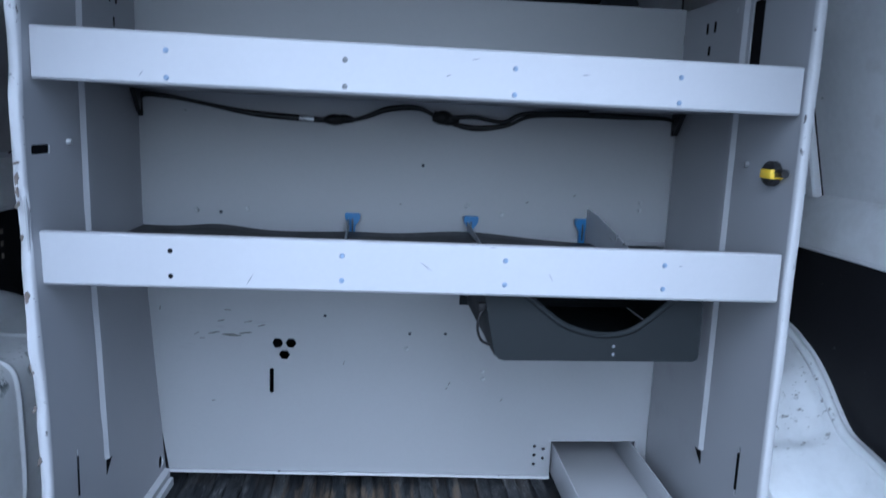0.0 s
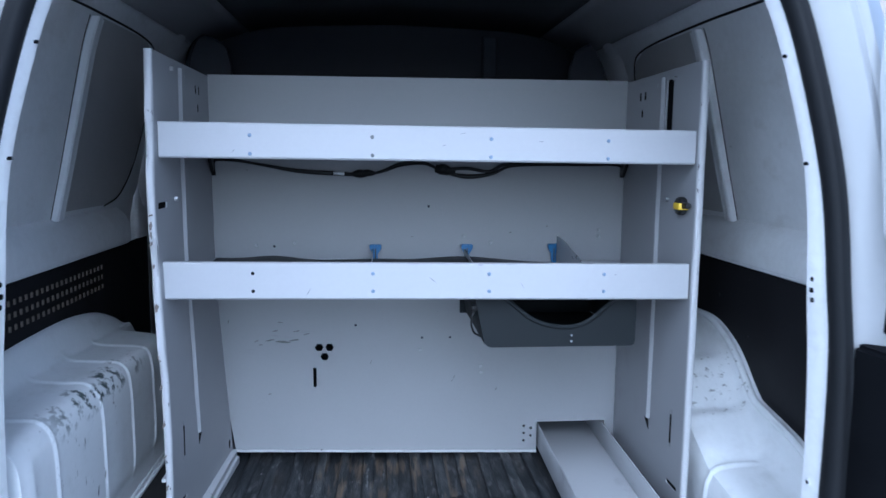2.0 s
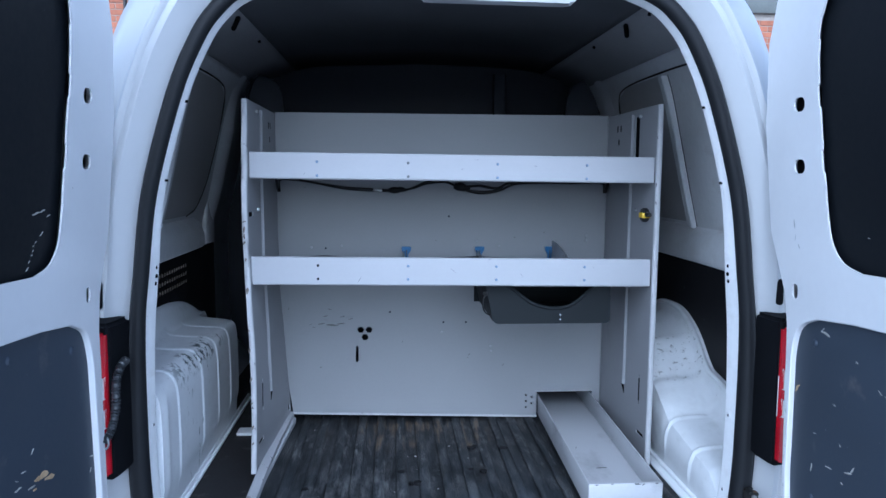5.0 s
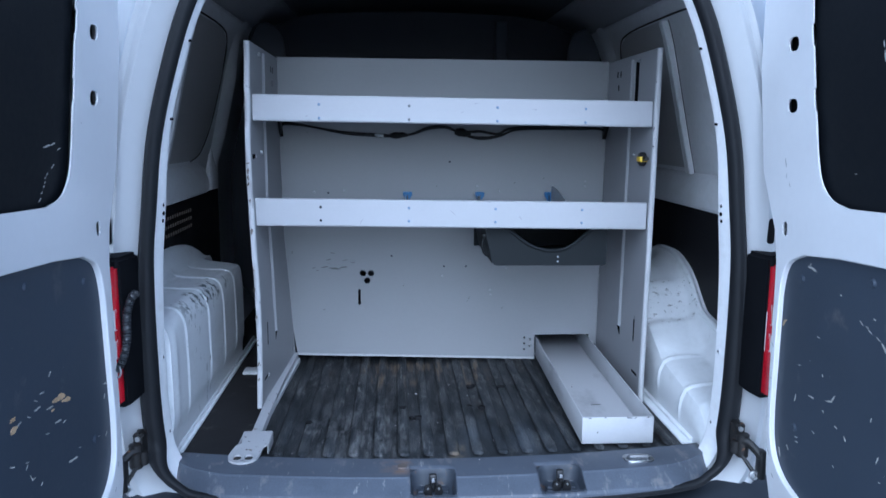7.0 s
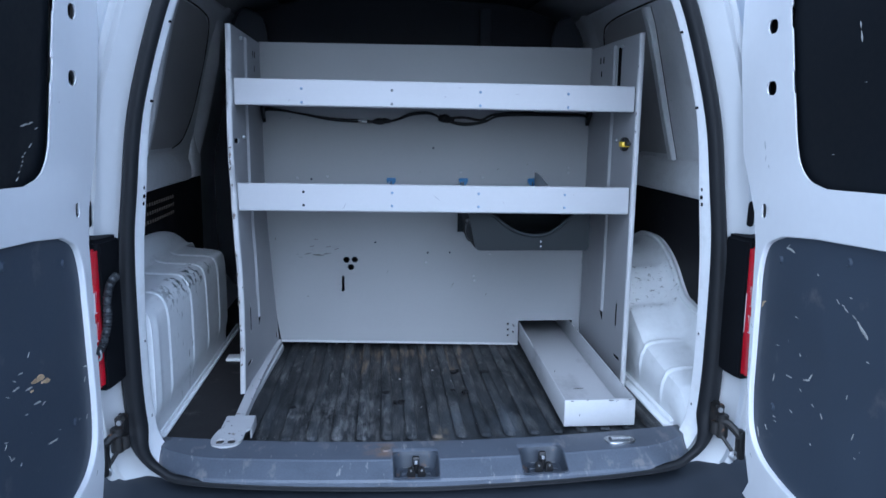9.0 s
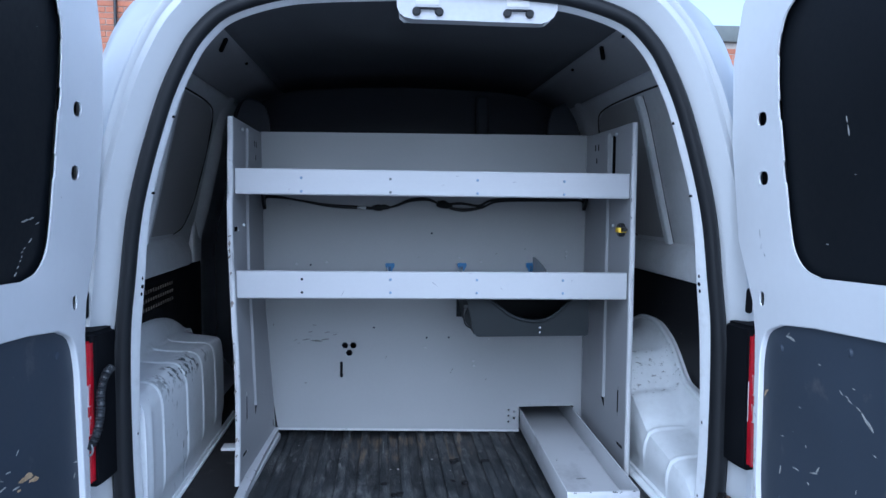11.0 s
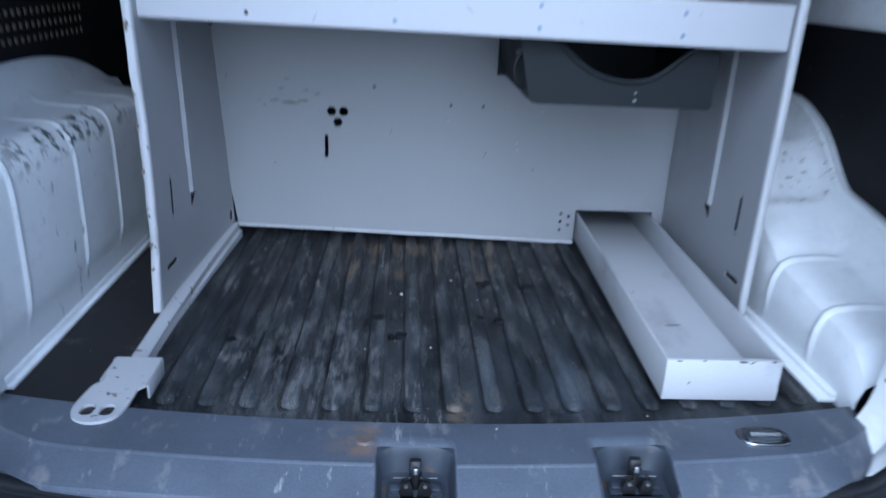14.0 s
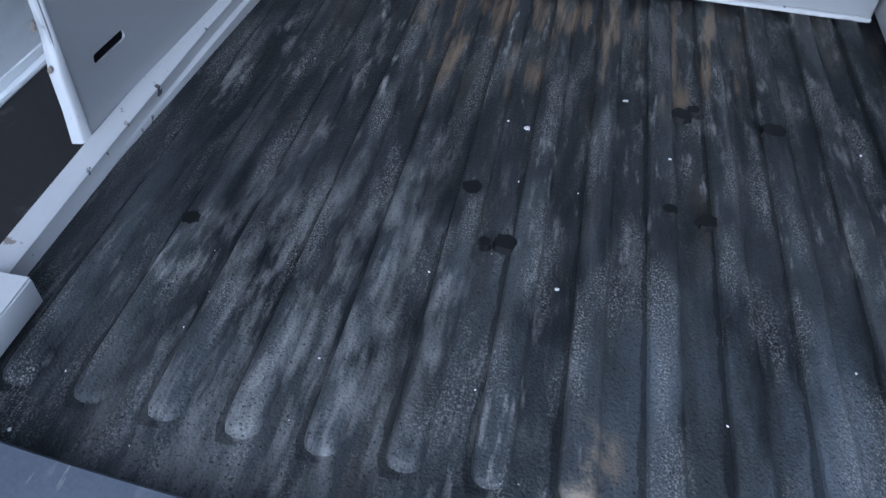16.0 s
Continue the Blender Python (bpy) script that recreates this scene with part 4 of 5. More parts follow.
def flakes(rows, to, w, seed, thin=0.32, least=0.0020):
    """Thin ragged flakes: place along the door, height, length, slant."""
    rng = random.Random(seed)
    bm = bmesh.new()
    for y, z, size, slant in rows:
        a = radians(slant)
        n = 13
        wide = max(least, thin * size)
        size *= rng.uniform(0.95, 1.15)
        pts = []
        for k in range(n):
            t = 2 * math.pi * k / n
            r = rng.uniform(0.7, 1.0)
            u, v = 0.5 * size * r * math.cos(t), 0.5 * wide * rng.uniform(0.35, 1.3) * math.sin(t)
            pts.append((y + u * math.cos(a) - v * math.sin(a), z + u * math.sin(a) + v * math.cos(a)))
        top = [bm.verts.new(to(u, v, w - 0.0006)) for u, v in pts]
        low = [bm.verts.new(to(u, v, w + 0.0004)) for u, v in pts]
        bm.faces.new(top)
        for k in range(n):
            bm.faces.new((top[k], top[(k + 1) % n], low[(k + 1) % n], low[k]))
    return bm


def wear(door, to, board_w, glass_w, s):
    for name, rows, w, mt, text in (("board_scratches", PALE_L if s < 0 else PALE_R + FAINT_R, board_w, M_SCRATCH, "pale scratches"), ("bare_patches", BARE_L if s < 0 else BARE_R, board_w, M_BARE, "bare brown patches"),
                                    ("glass_scratches", GLASS_L if s < 0 else GLASS_R, glass_w, M_SCRATCH, "white scratches"), ("paint_chips", CHIPS if s > 0 else CHIPS[4:7], 0.0002, M_STEEL, "grey paint chips")):
        ob = part(name, flakes(rows, to, w, len(rows) + s, 0.14 if name != "bare_patches" else 0.28, 0.0015), mt, door, text, 0)
        ob["kind"] = "stuff"


def rear_door(s, x_at, length, low):
    inward = -s
    def to(u, v, w):
        # u: along the van, v: up, w: outwards from the inner face
        lean = LEAN_IN if v > 1.15 else (-0.010 if s < 0 else 0.020)
        return (x_at + inward * lean * (v - 1.15) + s * w, u, v)
    door = part("rear_door", bmesh.new(), M_PAINT_SHADED, van, "white rear van door standing open")
    latch_y = 0.625 - length
    outer = [(low - 0.03, 0.60), (low - 0.008, 0.66), (low, 0.80), (low, 1.08), (low + 0.012, 1.14), (0.640, 1.25), (0.655, 1.45), (0.640, 1.60), (0.595, 1.70), (0.53, 1.745), (0.42, 1.765), (latch_y + 0.02, 1.77), (latch_y, 1.75), (latch_y, 0.56), (latch_y + 0.02, 0.545), (0.50, 0.55), (0.57, 0.565)]
    y1 = latch_y + 0.085
    window = [(y1, 1.215)] + [(0.33, 1.205)] + [(p.x, p.z) for p in spline([(0.36, 0, 1.204), (0.408, 0, 1.215), (0.439, 0, 1.244), (0.452, 0, 1.29), (0.458, 0, 1.335), (0.472, 0, 1.45), (0.478, 0, 1.56), (0.455, 0, 1.64), (0.40, 0, 1.675)], 5)] + [(y1 + 0.04, 1.69), (y1, 1.66)]
    card = [(y1, 1.135)] + [(y1 + 0.01, 0.69), (y1 + 0.05, 0.645)] + [(p.x, p.z) for p in spline([(0.36, 0, 0.645), (0.44, 0, 0.651), (0.515, 0, 0.670), (0.556, 0, 0.712), (0.567, 0, 0.78), (0.565, 0, 0.87), (0.562, 0, 0.97), (0.558, 0, 1.035), (0.538, 0, 1.083), (0.485, 0, 1.107)], 5)] + [(0.38, 1.118)]
    slots = [rounded(0.520, 0.554, z - 0.0125, z + 0.0125, 0.0115) for z in (1.372, 1.480)] + [rounded(0.545, 0.562, 1.133, 1.160, 0.008)]
    def rim(loop, r, depth):
        """The hole's edge, rolled from the frame's face into the recess. Returns the loop on the face and the rolled edge."""
        n = len(loop)
        area = sum(a[0] * b[1] - b[0] * a[1] for a, b in zip(loop, loop[1:] + loop[:1]))
        sg = 1 if area > 0 else -1
        nrm = []
        for k in range(n):
            a, b = loop[k - 1], loop[(k + 1) % n]
            d = Vector((b[0] - a[0], b[1] - a[1])).normalized()
            nrm.append((d.y * sg, -d.x * sg))
        def off(o):
            return [(p[0] + o * q[0], p[1] + o * q[1]) for p, q in zip(loop, nrm)]
        rr = [[Vector(to(u, v, w)) for u, v in off(o)] for o, w in ((r, 0.0), (r * 0.62, r * 0.06), (r * 0.30, r * 0.26), (r * 0.08, r * 0.58), (0.0, r), (0.0, depth))]
        return off(r), loft(rr, True)
    if s < 0:
        window = [(u - 0.008 * min(1.0, max(0.0, (v - 1.20) / 0.20)) if u > 0.38 else u, v) for u, v in window]
    # the opening's hinge-side edge steps in and out in small tabs
    def tabbed(u, v):
        return u + (0.0035 if u > 0.42 and v > 1.30 and int((v - 1.25) / 0.037) % 3 == 0 else 0.0)
    tabs = []
    for (u0, v0), (u1, v1) in zip(window, window[1:] + window[:1]):
        n = max(1, int(math.hypot(u1 - u0, v1 - v0) / 0.004)) if u0 > 0.42 and u1 > 0.42 else 1
        tabs += [(tabbed(u0 + (u1 - u0) * q / n, v0 + (v1 - v0) * q / n), v0 + (v1 - v0) * q / n) for q in range(n)]
    card_face, card_rim = rim(card, 0.0030, 0.012)
    part("door_frame", plate(outer, [tabs, card_face] + slots, 0.003, to), M_DOOR_IN, door, "white pressed inner door frame", 30)
    part("board_rim", card_rim, M_DOOR_IN, door, "", 60)
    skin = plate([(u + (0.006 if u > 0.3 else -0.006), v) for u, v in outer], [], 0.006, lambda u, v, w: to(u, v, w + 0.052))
    part("door_skin", skin, M_PAINT_SHADED, door, "white outer door skin", 30)
    part("door_edge", loft([[Vector(to(u, v, w)) for u, v in outer] for w in (0.0005, 0.0525)], True), M_DOOR_IN, door, "", 30)
    grow = 0.012
    def swell(loop):
        cu = sum(p[0] for p in loop) / len(loop)
        cv = sum(p[1] for p in loop) / len(loop)
        return [(u + grow * (1 if u > cu else -1), v + grow * (1 if v > cv else -1)) for u, v in loop]
    part("window_blank", plate(swell(window), [], 0.004, lambda u, v, w: to(u, v, w + 0.012)), M_WINDOW, door, "blacked-out door window with white scratches", 20)
    part("door_board", plate(swell(card), [], 0.004, lambda u, v, w: to(u, v, w + 0.010)), M_CARD, door, "dark grey scratched hardboard door lining", 20)
    for u, v in ((0.50, 1.062), (0.30, 1.095), (0.495, 0.78)):
        p = to(u, v, 0.010)
        part("board_clip", cyl(p, (p[0] + inward * 0.003, p[1], p[2]), 0.008, 0.005, 12), M_CARD, door)
    # dark sheet behind each slot stands for the shade inside it
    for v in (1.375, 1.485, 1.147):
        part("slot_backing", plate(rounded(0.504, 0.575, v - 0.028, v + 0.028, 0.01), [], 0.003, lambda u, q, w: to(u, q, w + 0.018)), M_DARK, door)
    wear(door, to, 0.0098, 0.0118, s)
    # hinge: bracket on the pillar, knuckle, arm to the door, check strap and its block
    def at(h_, y, z):
        return (XC + s * (h_ + (0.012 if s < 0 else 0.0)), y, z)
    bracket = prism(rounded(0.599, 0.616, 0.660, 0.724, 0.008), lambda u, v, w: at(u, w, v), 0.650, 0.672, 0.003)
    knuckle = join(cyl(at(0.612, 0.644, 0.655), at(0.612, 0.644, 0.705), 0.013, None, 14, 0.002), cyl(at(0.598, 0.645, 0.662), at(0.598, 0.645, 0.690), 0.010, None, 12, 0.002))
    arm = tube(spline([at(0.606, 0.642, 0.692), at(0.618, 0.632, 0.690), at(0.628, 0.618, 0.680), at(0.636, 0.606, 0.668)], 4), 0.0085, 8)
    hinge = part("hinge", join(bracket, knuckle, arm), M_RUST, door, "greasy black door hinge")
    part("hinge_bolt", cyl(at(0.608, 0.651, 0.713), at(0.608, 0.645, 0.7135), 0.0055, None, 6), M_STEEL, hinge)
    part("check_strap", tube([at(0.602, 0.648, 0.672), at(0.612, 0.630, 0.655), at(0.624, 0.612, 0.634)], 0.0042, 8), M_RUST, door)
    part("strap_ring", tube([at(0.624 + 0.008 * math.cos(k * math.pi / 6), 0.610, 0.628 + 0.008 * math.sin(k * math.pi / 6)) for k in range(13)], 0.0028, 6), M_STEEL, door)
    part("strap_block", box(*sorted((XC + s * 0.630, XC + s * 0.644)), 0.598, 0.622, 0.622, 0.684, 0.004), M_BLACK, door)
    return door


rear_door(-1, -0.668, 0.66, 0.592)
rear_door(1, 0.582, 0.64, 0.578)

for s in (-1, 1):
    px = XC + s * (0.661 if s < 0 else 0.652)
    part("pillar_slot", prism(rounded(px - 0.0065, px + 0.0065, 1.100, 1.152, 0.006), lambda u, v, w: (u, w, v), 0.6685, 0.70), M_DARK, van, "dark slot in the white pillar")

# corrugated cable duct by the lamp
duct = spline([(XC - 0.604, 0.640, 1.012), (XC - 0.609, 0.622, 1.002), (XC - 0.613, 0.61, 0.975), (XC - 0.614, 0.606, 0.93), (XC - 0.622, 0.600, 0.89), (XC - 0.632, 0.59, 0.872)], 16)
part("cable_duct", tube(duct, lambda f: 0.0072 + 0.0015 * math.sin(f * 2 * math.pi * 34), 10), M_DUCT, van, "black corrugated cable duct")
part("cable_loop", tube(spline([(XC - 0.632, 0.596, 0.884), (XC - 0.625, 0.590, 0.880), (XC - 0.622, 0.588, 0.871), (XC - 0.626, 0.589, 0.862), (XC - 0.634, 0.592, 0.860), (XC - 0.640, 0.594, 0.866)], 6), 0.0018, 8), M_STEEL, van, "thin grey wire loop")

# ---- rubber mat on the load floor ----
mat = thing("floor_mat", (0.03, 1.15, FLOOR), "worn black ribbed rubber mat on the load floor", "floor mat")
xs = [-0.475 + 1.0 * k / 40 for k in range(41)]
bm = loft([[Vector((x, (sill_back(x) + 0.001 if y < 0.8 else max(y, sill_back(x) + 0.02)), z)) for x in xs] for y, z in ((0.79, FLOOR + 0.0), (0.79, FLOOR + 0.006), (0.90, FLOOR + 0.006), (1.2, FLOOR + 0.006), (1.62, FLOOR + 0.006))])
part("mat_sheet", bm, M_RUBBER_MAT, mat)
rr = []
for y, hw, zz in ((0.0, 0.004, 0.0), (0.0025, 0.0085, 0.0034), (0.008, 0.0112, 0.0056), (0.018, 0.0120, 0.0063), (0.80, 0.0120, 0.0063)):
    rr.append([Vector((dx * hw, y, dz * zz)) for dx, dz in ((-1.05, -0.1), (-0.96, 0.66), (-0.8, 0.95), (0.0, 1.0), (0.80, 0.93), (1.05, 0.60), (1.22, -0.1))])
bm = loft(rr)
bm.faces.new([v for v in bm.verts if v.co.y == 0.0])
rib = to_mesh("rib", bm, M_RIB, 60)
rng = random.Random(13)
bm = bmesh.new()
rr = []
# ragged strip along each rib's left side, drawn for its shadow
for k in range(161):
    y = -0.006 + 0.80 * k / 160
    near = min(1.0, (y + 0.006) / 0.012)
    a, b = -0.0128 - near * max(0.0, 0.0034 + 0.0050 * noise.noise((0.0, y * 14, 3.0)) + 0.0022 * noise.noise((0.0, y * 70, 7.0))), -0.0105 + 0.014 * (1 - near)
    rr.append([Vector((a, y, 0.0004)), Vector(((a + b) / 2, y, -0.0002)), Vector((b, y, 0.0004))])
groove = to_mesh("groove", loft(rr), M_RIB_SHADOW, 60)
x = -0.4095
while x < 0.52:
    ob = link_part("rib", rib, mat)
    ob.location = (x, 0.791 + 0.10 * (x + 0.1) ** 2, FLOOR + 0.006)
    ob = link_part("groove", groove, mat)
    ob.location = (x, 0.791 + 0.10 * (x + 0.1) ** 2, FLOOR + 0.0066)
    x += 0.0565

# crumbs lying on the mat
rng = random.Random(21)
for x, y, r, stretch in ((-0.089, 1.174, 0.0038, 0.9), (0.006, 1.245, 0.0038, 0.35), (-0.041, 0.966, 0.0020, 0.7), (0.050, 1.155, 0.0018, 0.6)):
    crumb = thing("paint_flake", (x, y, FLOOR + 0.0122), "small white flake of paint lying on the rubber mat", "debris", "flakes on the mat")
    pts = [(x + r * rng.uniform(0.6, 1.1) * math.cos(k * math.pi / 4), y + stretch * r * rng.uniform(0.6, 1.1) * math.sin(k * math.pi / 4)) for k in range(8)]
    part("flake", prism(pts, lambda u, v, w: (u, v, FLOOR + 0.0122 + w), 0, 0.0012), M_FILLER, crumb)

# worn-through spots in the mat
rng = random.Random(3)
for x, y, r in ((-0.357, 0.983, 0.012), (-0.128, 1.076, 0.013), (-0.089, 1.011, 0.014), (0.063, 1.235, 0.014), (0.154, 1.226, 0.018), (0.049, 1.084, 0.009), (0.081, 1.075, 0.012), (-0.105, 1.008, 0.008), (0.075, 1.245, 0.010)):
    r *= 0.72
    ring_a = [(x + r * rng.uniform(0.75, 1.1) * math.cos(2 * math.pi * k / 14), y + r * rng.uniform(0.75, 1.1) * math.sin(2 * math.pi * k / 14)) for k in range(14)]
    bm = bmesh.new()
    top = [bm.verts.new((u, v, FLOOR + 0.0128)) for u, v in ring_a]
    low = [bm.verts.new((x + (u - x) * 1.15, y + (v - y) * 1.15, FLOOR + 0.0062)) for u, v in ring_a]
    bm.faces.new(top)
    for k in range(14):
        bm.faces.new((top[k], top[(k + 1) % 14], low[(k + 1) % 14], low[k]))
    part("worn_spot", bm, M_SPOT, mat, "black worn spot")

# ---- shelving rack ----
rack = thing("shelving_rack", (0.0, 1.27, FLOOR), "light grey steel van rack with two lipped shelves", "shelving")
RY0, RY1, RZ1 = 1.045, 1.49, 1.527


def rack_side(s, x_top, x_low, bent):
    """A folded end panel: flat sheet, front flange, a pressed upright strip, slots."""
    def to(u, v, w):
        f = (v - 0.62) / (RZ1 - 0.62)
        x = x_low + (x_top - x_low) * f
        if bent:
            back = max(0.0, (u - 1.1) / 0.39)
            x += 0.024 * back * max(0.0, 1 - f * 2.2) + 0.004 * math.sin(v * 9.0) * (1 - back)
        return (x + s * w, u, v)
    y0 = RY0 if bent else 1.062
    n = 26
    low = 0.6245 if bent else 0.618
    outer = [(y0, low + (RZ1 - low) * k / n) for k in range(n + 1)] + [(y0 + (RY1 - y0) * k / 10, RZ1) for k in range(1, 10)] + [(RY1, RZ1 - (RZ1 - low) * k / n) for k in range(n + 1)] + [(RY1 - (RY1 - y0) * k / 10, low) for k in range(1, 10)]
    holes = [rounded(1.128, 1.133, 0.755, 0.835, 0.0022, 2), rounded(1.088, 1.140, 0.676, 0.686, 0.004, 2)]
    holes += [rounded(1.200, 1.236, 1.37, 1.508, 0.004, 2)] if not bent else [rounded(1.068, 1.122, 1.249, 1.261, 0.003, 2), ngon(1.468, 0.655, 0.012, 10)]
    panel = part("end_panel", plate(outer, holes, 0.0025, to), M_RACK, rack, "bent grey end panel with chipped paint" if bent else "grey end panel", 20)
    # black sheets outside the slots, shade in place of what shows through
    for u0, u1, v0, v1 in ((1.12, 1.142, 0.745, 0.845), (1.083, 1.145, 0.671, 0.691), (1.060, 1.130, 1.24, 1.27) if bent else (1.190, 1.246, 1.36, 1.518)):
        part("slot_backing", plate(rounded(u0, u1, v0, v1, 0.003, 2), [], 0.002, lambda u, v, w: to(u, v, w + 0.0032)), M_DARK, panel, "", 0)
    # flush black inlays give the small slots their shade
    for u, v, hu, hv in ((1.1305, 0.795, 0.0014 if bent else 0.003, 0.030), (1.362, 1.485, 0.0030, 0.009), (1.392, 1.485, 0.0030, 0.009), (1.378, 1.447, 0.0030, 0.008)):
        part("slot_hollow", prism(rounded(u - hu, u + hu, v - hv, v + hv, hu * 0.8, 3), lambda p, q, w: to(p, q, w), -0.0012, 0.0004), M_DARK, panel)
    # front flange, folded outwards
    rr = []
    for k in range(n + 1):
        v = low + (RZ1 - low) * k / n
        dent = (0.005 * math.sin(v * 23) * math.sin(v * 7.0) + 0.0022 * math.sin(v * 61)) if bent else 0.0006 * math.sin(v * 30)
        gap = 0.006 if bent and 1.17 < v < 1.20 else 0.0
        a = to(y0, v, 0)
        rr.append([Vector((a[0] - s * 0.001, y0 + 0.006, v)), Vector((a[0] - s * 0.001, y0 - 0.002 + dent + gap, v)), Vector((a[0] + s * 0.001 , y0 - 0.004 + dent + gap, v)), Vector((a[0] + s * 0.010 - s * gap, y0 - 0.004 + dent * 1.5 + gap, v)), Vector((a[0] + s * 0.012, y0 - 0.001 + dent, v)), Vector((a[0] + s * 0.012, y0 + 0.02, v))])
    part("front_flange", loft(rr), M_RACK_EDGE, panel, "chipped pale front edge", 60)
    # upright pressed strip
    u0 = 1.238 if bent else 1.262
    rr = [[Vector(to(u0 + du, v, -dw)) for du, dw in ((-0.016, 0.0), (-0.009, 0.006), (0.009, 0.006), (0.016, 0.0))] for v in (0.775, 0.778, 0.95, 1.15, 1.35, 1.51, 1.515)]
    part("upright_strip", loft(rr), M_RACK, panel)
    part("strip_hole", prism([(u0 - 0.012, 0.750), (u0 + 0.014, 0.772), (u0 - 0.010, 0.772)], lambda u, v, w: to(u, v, -0.001 + w), -0.0012, 0.0), M_DARK, panel)
    for u, v in ((u0 - 0.072, 1.507), (u0 + 0.012, 1.500), (u0 - 0.06, 1.262)):
        p = to(u, v, 0)
        part("bolt", cyl(p, (p[0] - s * 0.006, p[1], p[2]), 0.005, 0.0045, 8), M_STEEL, panel)
    return to


rack_side(-1, -0.492, -0.480, True)
bm = flakes(((-0.4985, 1.222, 0.018, 80), (-0.4990, 1.190, 0.012, 60), (-0.4985, 1.205, 0.014, 95), (-0.496, 1.15, 0.010, 85), (-0.492, 0.985, 0.018, 88), (-0.490, 0.86, 0.014, 80), (-0.4875, 0.74, 0.012, 75), (-0.494, 1.075, 0.018, 85), (-0.492, 0.93, 0.012, 80), (-0.489, 0.80, 0.010, 30), (-0.488, 0.70, 0.010, 60), (-0.498, 1.24, 0.010, 20)), lambda u, v, w: (u, 1.0395 + w, v), 0.0, 11, 0.4)
part("chipped_edge", bm, M_CHIP, rack, "brown bare-metal chips on the bent edge", 0)["kind"] = "stuff"
rack_side(1, 0.500, 0.495, False)

# back sheet with hexagonal holes, a slot, rivet holes and a cut-out for the tray
outer = [(-0.450, 0.627), (0.296, 0.606), (0.296, 0.684), (0.470, 0.684), (0.470, 0.614), (0.494, 0.614), (0.4995, RZ1 + 0.004), (-0.4915, RZ1 + 0.004), (-0.4885, 1.1), (-0.476, 0.80)]
hexes = [ngon(-0.2455, 0.884, 0.0105, 6), ngon(-0.2205, 0.884, 0.0105, 6), ngon(-0.2325, 0.861, 0.0105, 6)]
holes = hexes + [rounded(-0.2605, -0.2525, 0.785, 0.834, 0.003, 2)]
holes += [ngon(u, v, 0.0035, 7) for u, v in ((0.263, 0.674), (0.263, 0.655), (0.263, 0.636), (0.281, 0.668), (0.281, 0.648), (-0.157, 0.938), (0.005, 0.905), (0.074, 0.905), (-0.348, 1.132), (0.02, 1.228))]
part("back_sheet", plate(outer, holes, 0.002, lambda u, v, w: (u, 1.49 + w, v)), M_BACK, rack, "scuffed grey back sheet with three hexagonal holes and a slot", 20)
part("back_scuffs", flakes(((-0.385, 0.893, 0.012, 0), (-0.362, 0.904, 0.024, 8), (-0.330, 0.899, 0.042, -4), (-0.305, 0.903, 0.024, 4), (-0.350, 0.927, 0.016, 12), (-0.300, 0.925, 0.018, 10), (-0.338, 0.948, 0.014, -8), (-0.275, 0.918, 0.016, 14), (-0.395, 0.902, 0.010, 30), (0.085, 0.805, 0.012, 60), (0.080, 0.795, 0.008, 40), (-0.12, 0.846, 0.010, 70), (0.19, 0.772, 0.010, 50), (-0.365, 0.770, 0.008, 10), (-0.46, 0.95, 0.010, 80), (0.31, 1.18, 0.008, 40), (0.22, 1.165, 0.008, 20), (-0.02, 1.155, 0.008, 0)), lambda u, v, w: (u, 1.49 + w, v), -0.0002, 21, 0.16), M_SCUFF, rack, "dark scuff marks", 0)["kind"] = "stuff"
part("back_foot", prism([(-0.449, 0.6265), (0.2955, 0.6055), (0.2955, 0.611), (-0.449, 0.632)], lambda u, v, w: (u, 1.484 + w, v), 0, 0.0055, 0.0008), M_RACK_EDGE, rack, "folded lower edge of the back sheet")
for k, (u, v) in enumerate(((-0.10, 1.13), (0.10, 1.132), (0.105, 1.155), (0.172, 1.14), (0.44, 1.17), (0.44, 1.155), (0.15, 0.83), (0.152, 0.815), (0.34, 1.14), (-0.39, 1.135), (-0.30, 1.14), (0.0, 0.875), (0.2, 0.9))):
    part("rivet", cyl((u, 1.490, v), (u, 1.487, v), 0.0038, 0.003, 8), M_RACK, rack)

# shelves: tray with a front lip, rivets through it
rivet = to_mesh("rivet", cyl((0, 0, 0), (0, -0.0022, 0), 0.0036, 0.0026, 10), M_RIVET)
grey_rivet = to_mesh("rivet", cyl((0, 0, 0), (0, -0.0016, 0), 0.0036, 0.0026, 10), M_SEAM)
dark_rivet = to_mesh("rivet", cyl((0, 0, 0), (0, -0.0006, 0), 0.0034, None, 10), M_DARK)
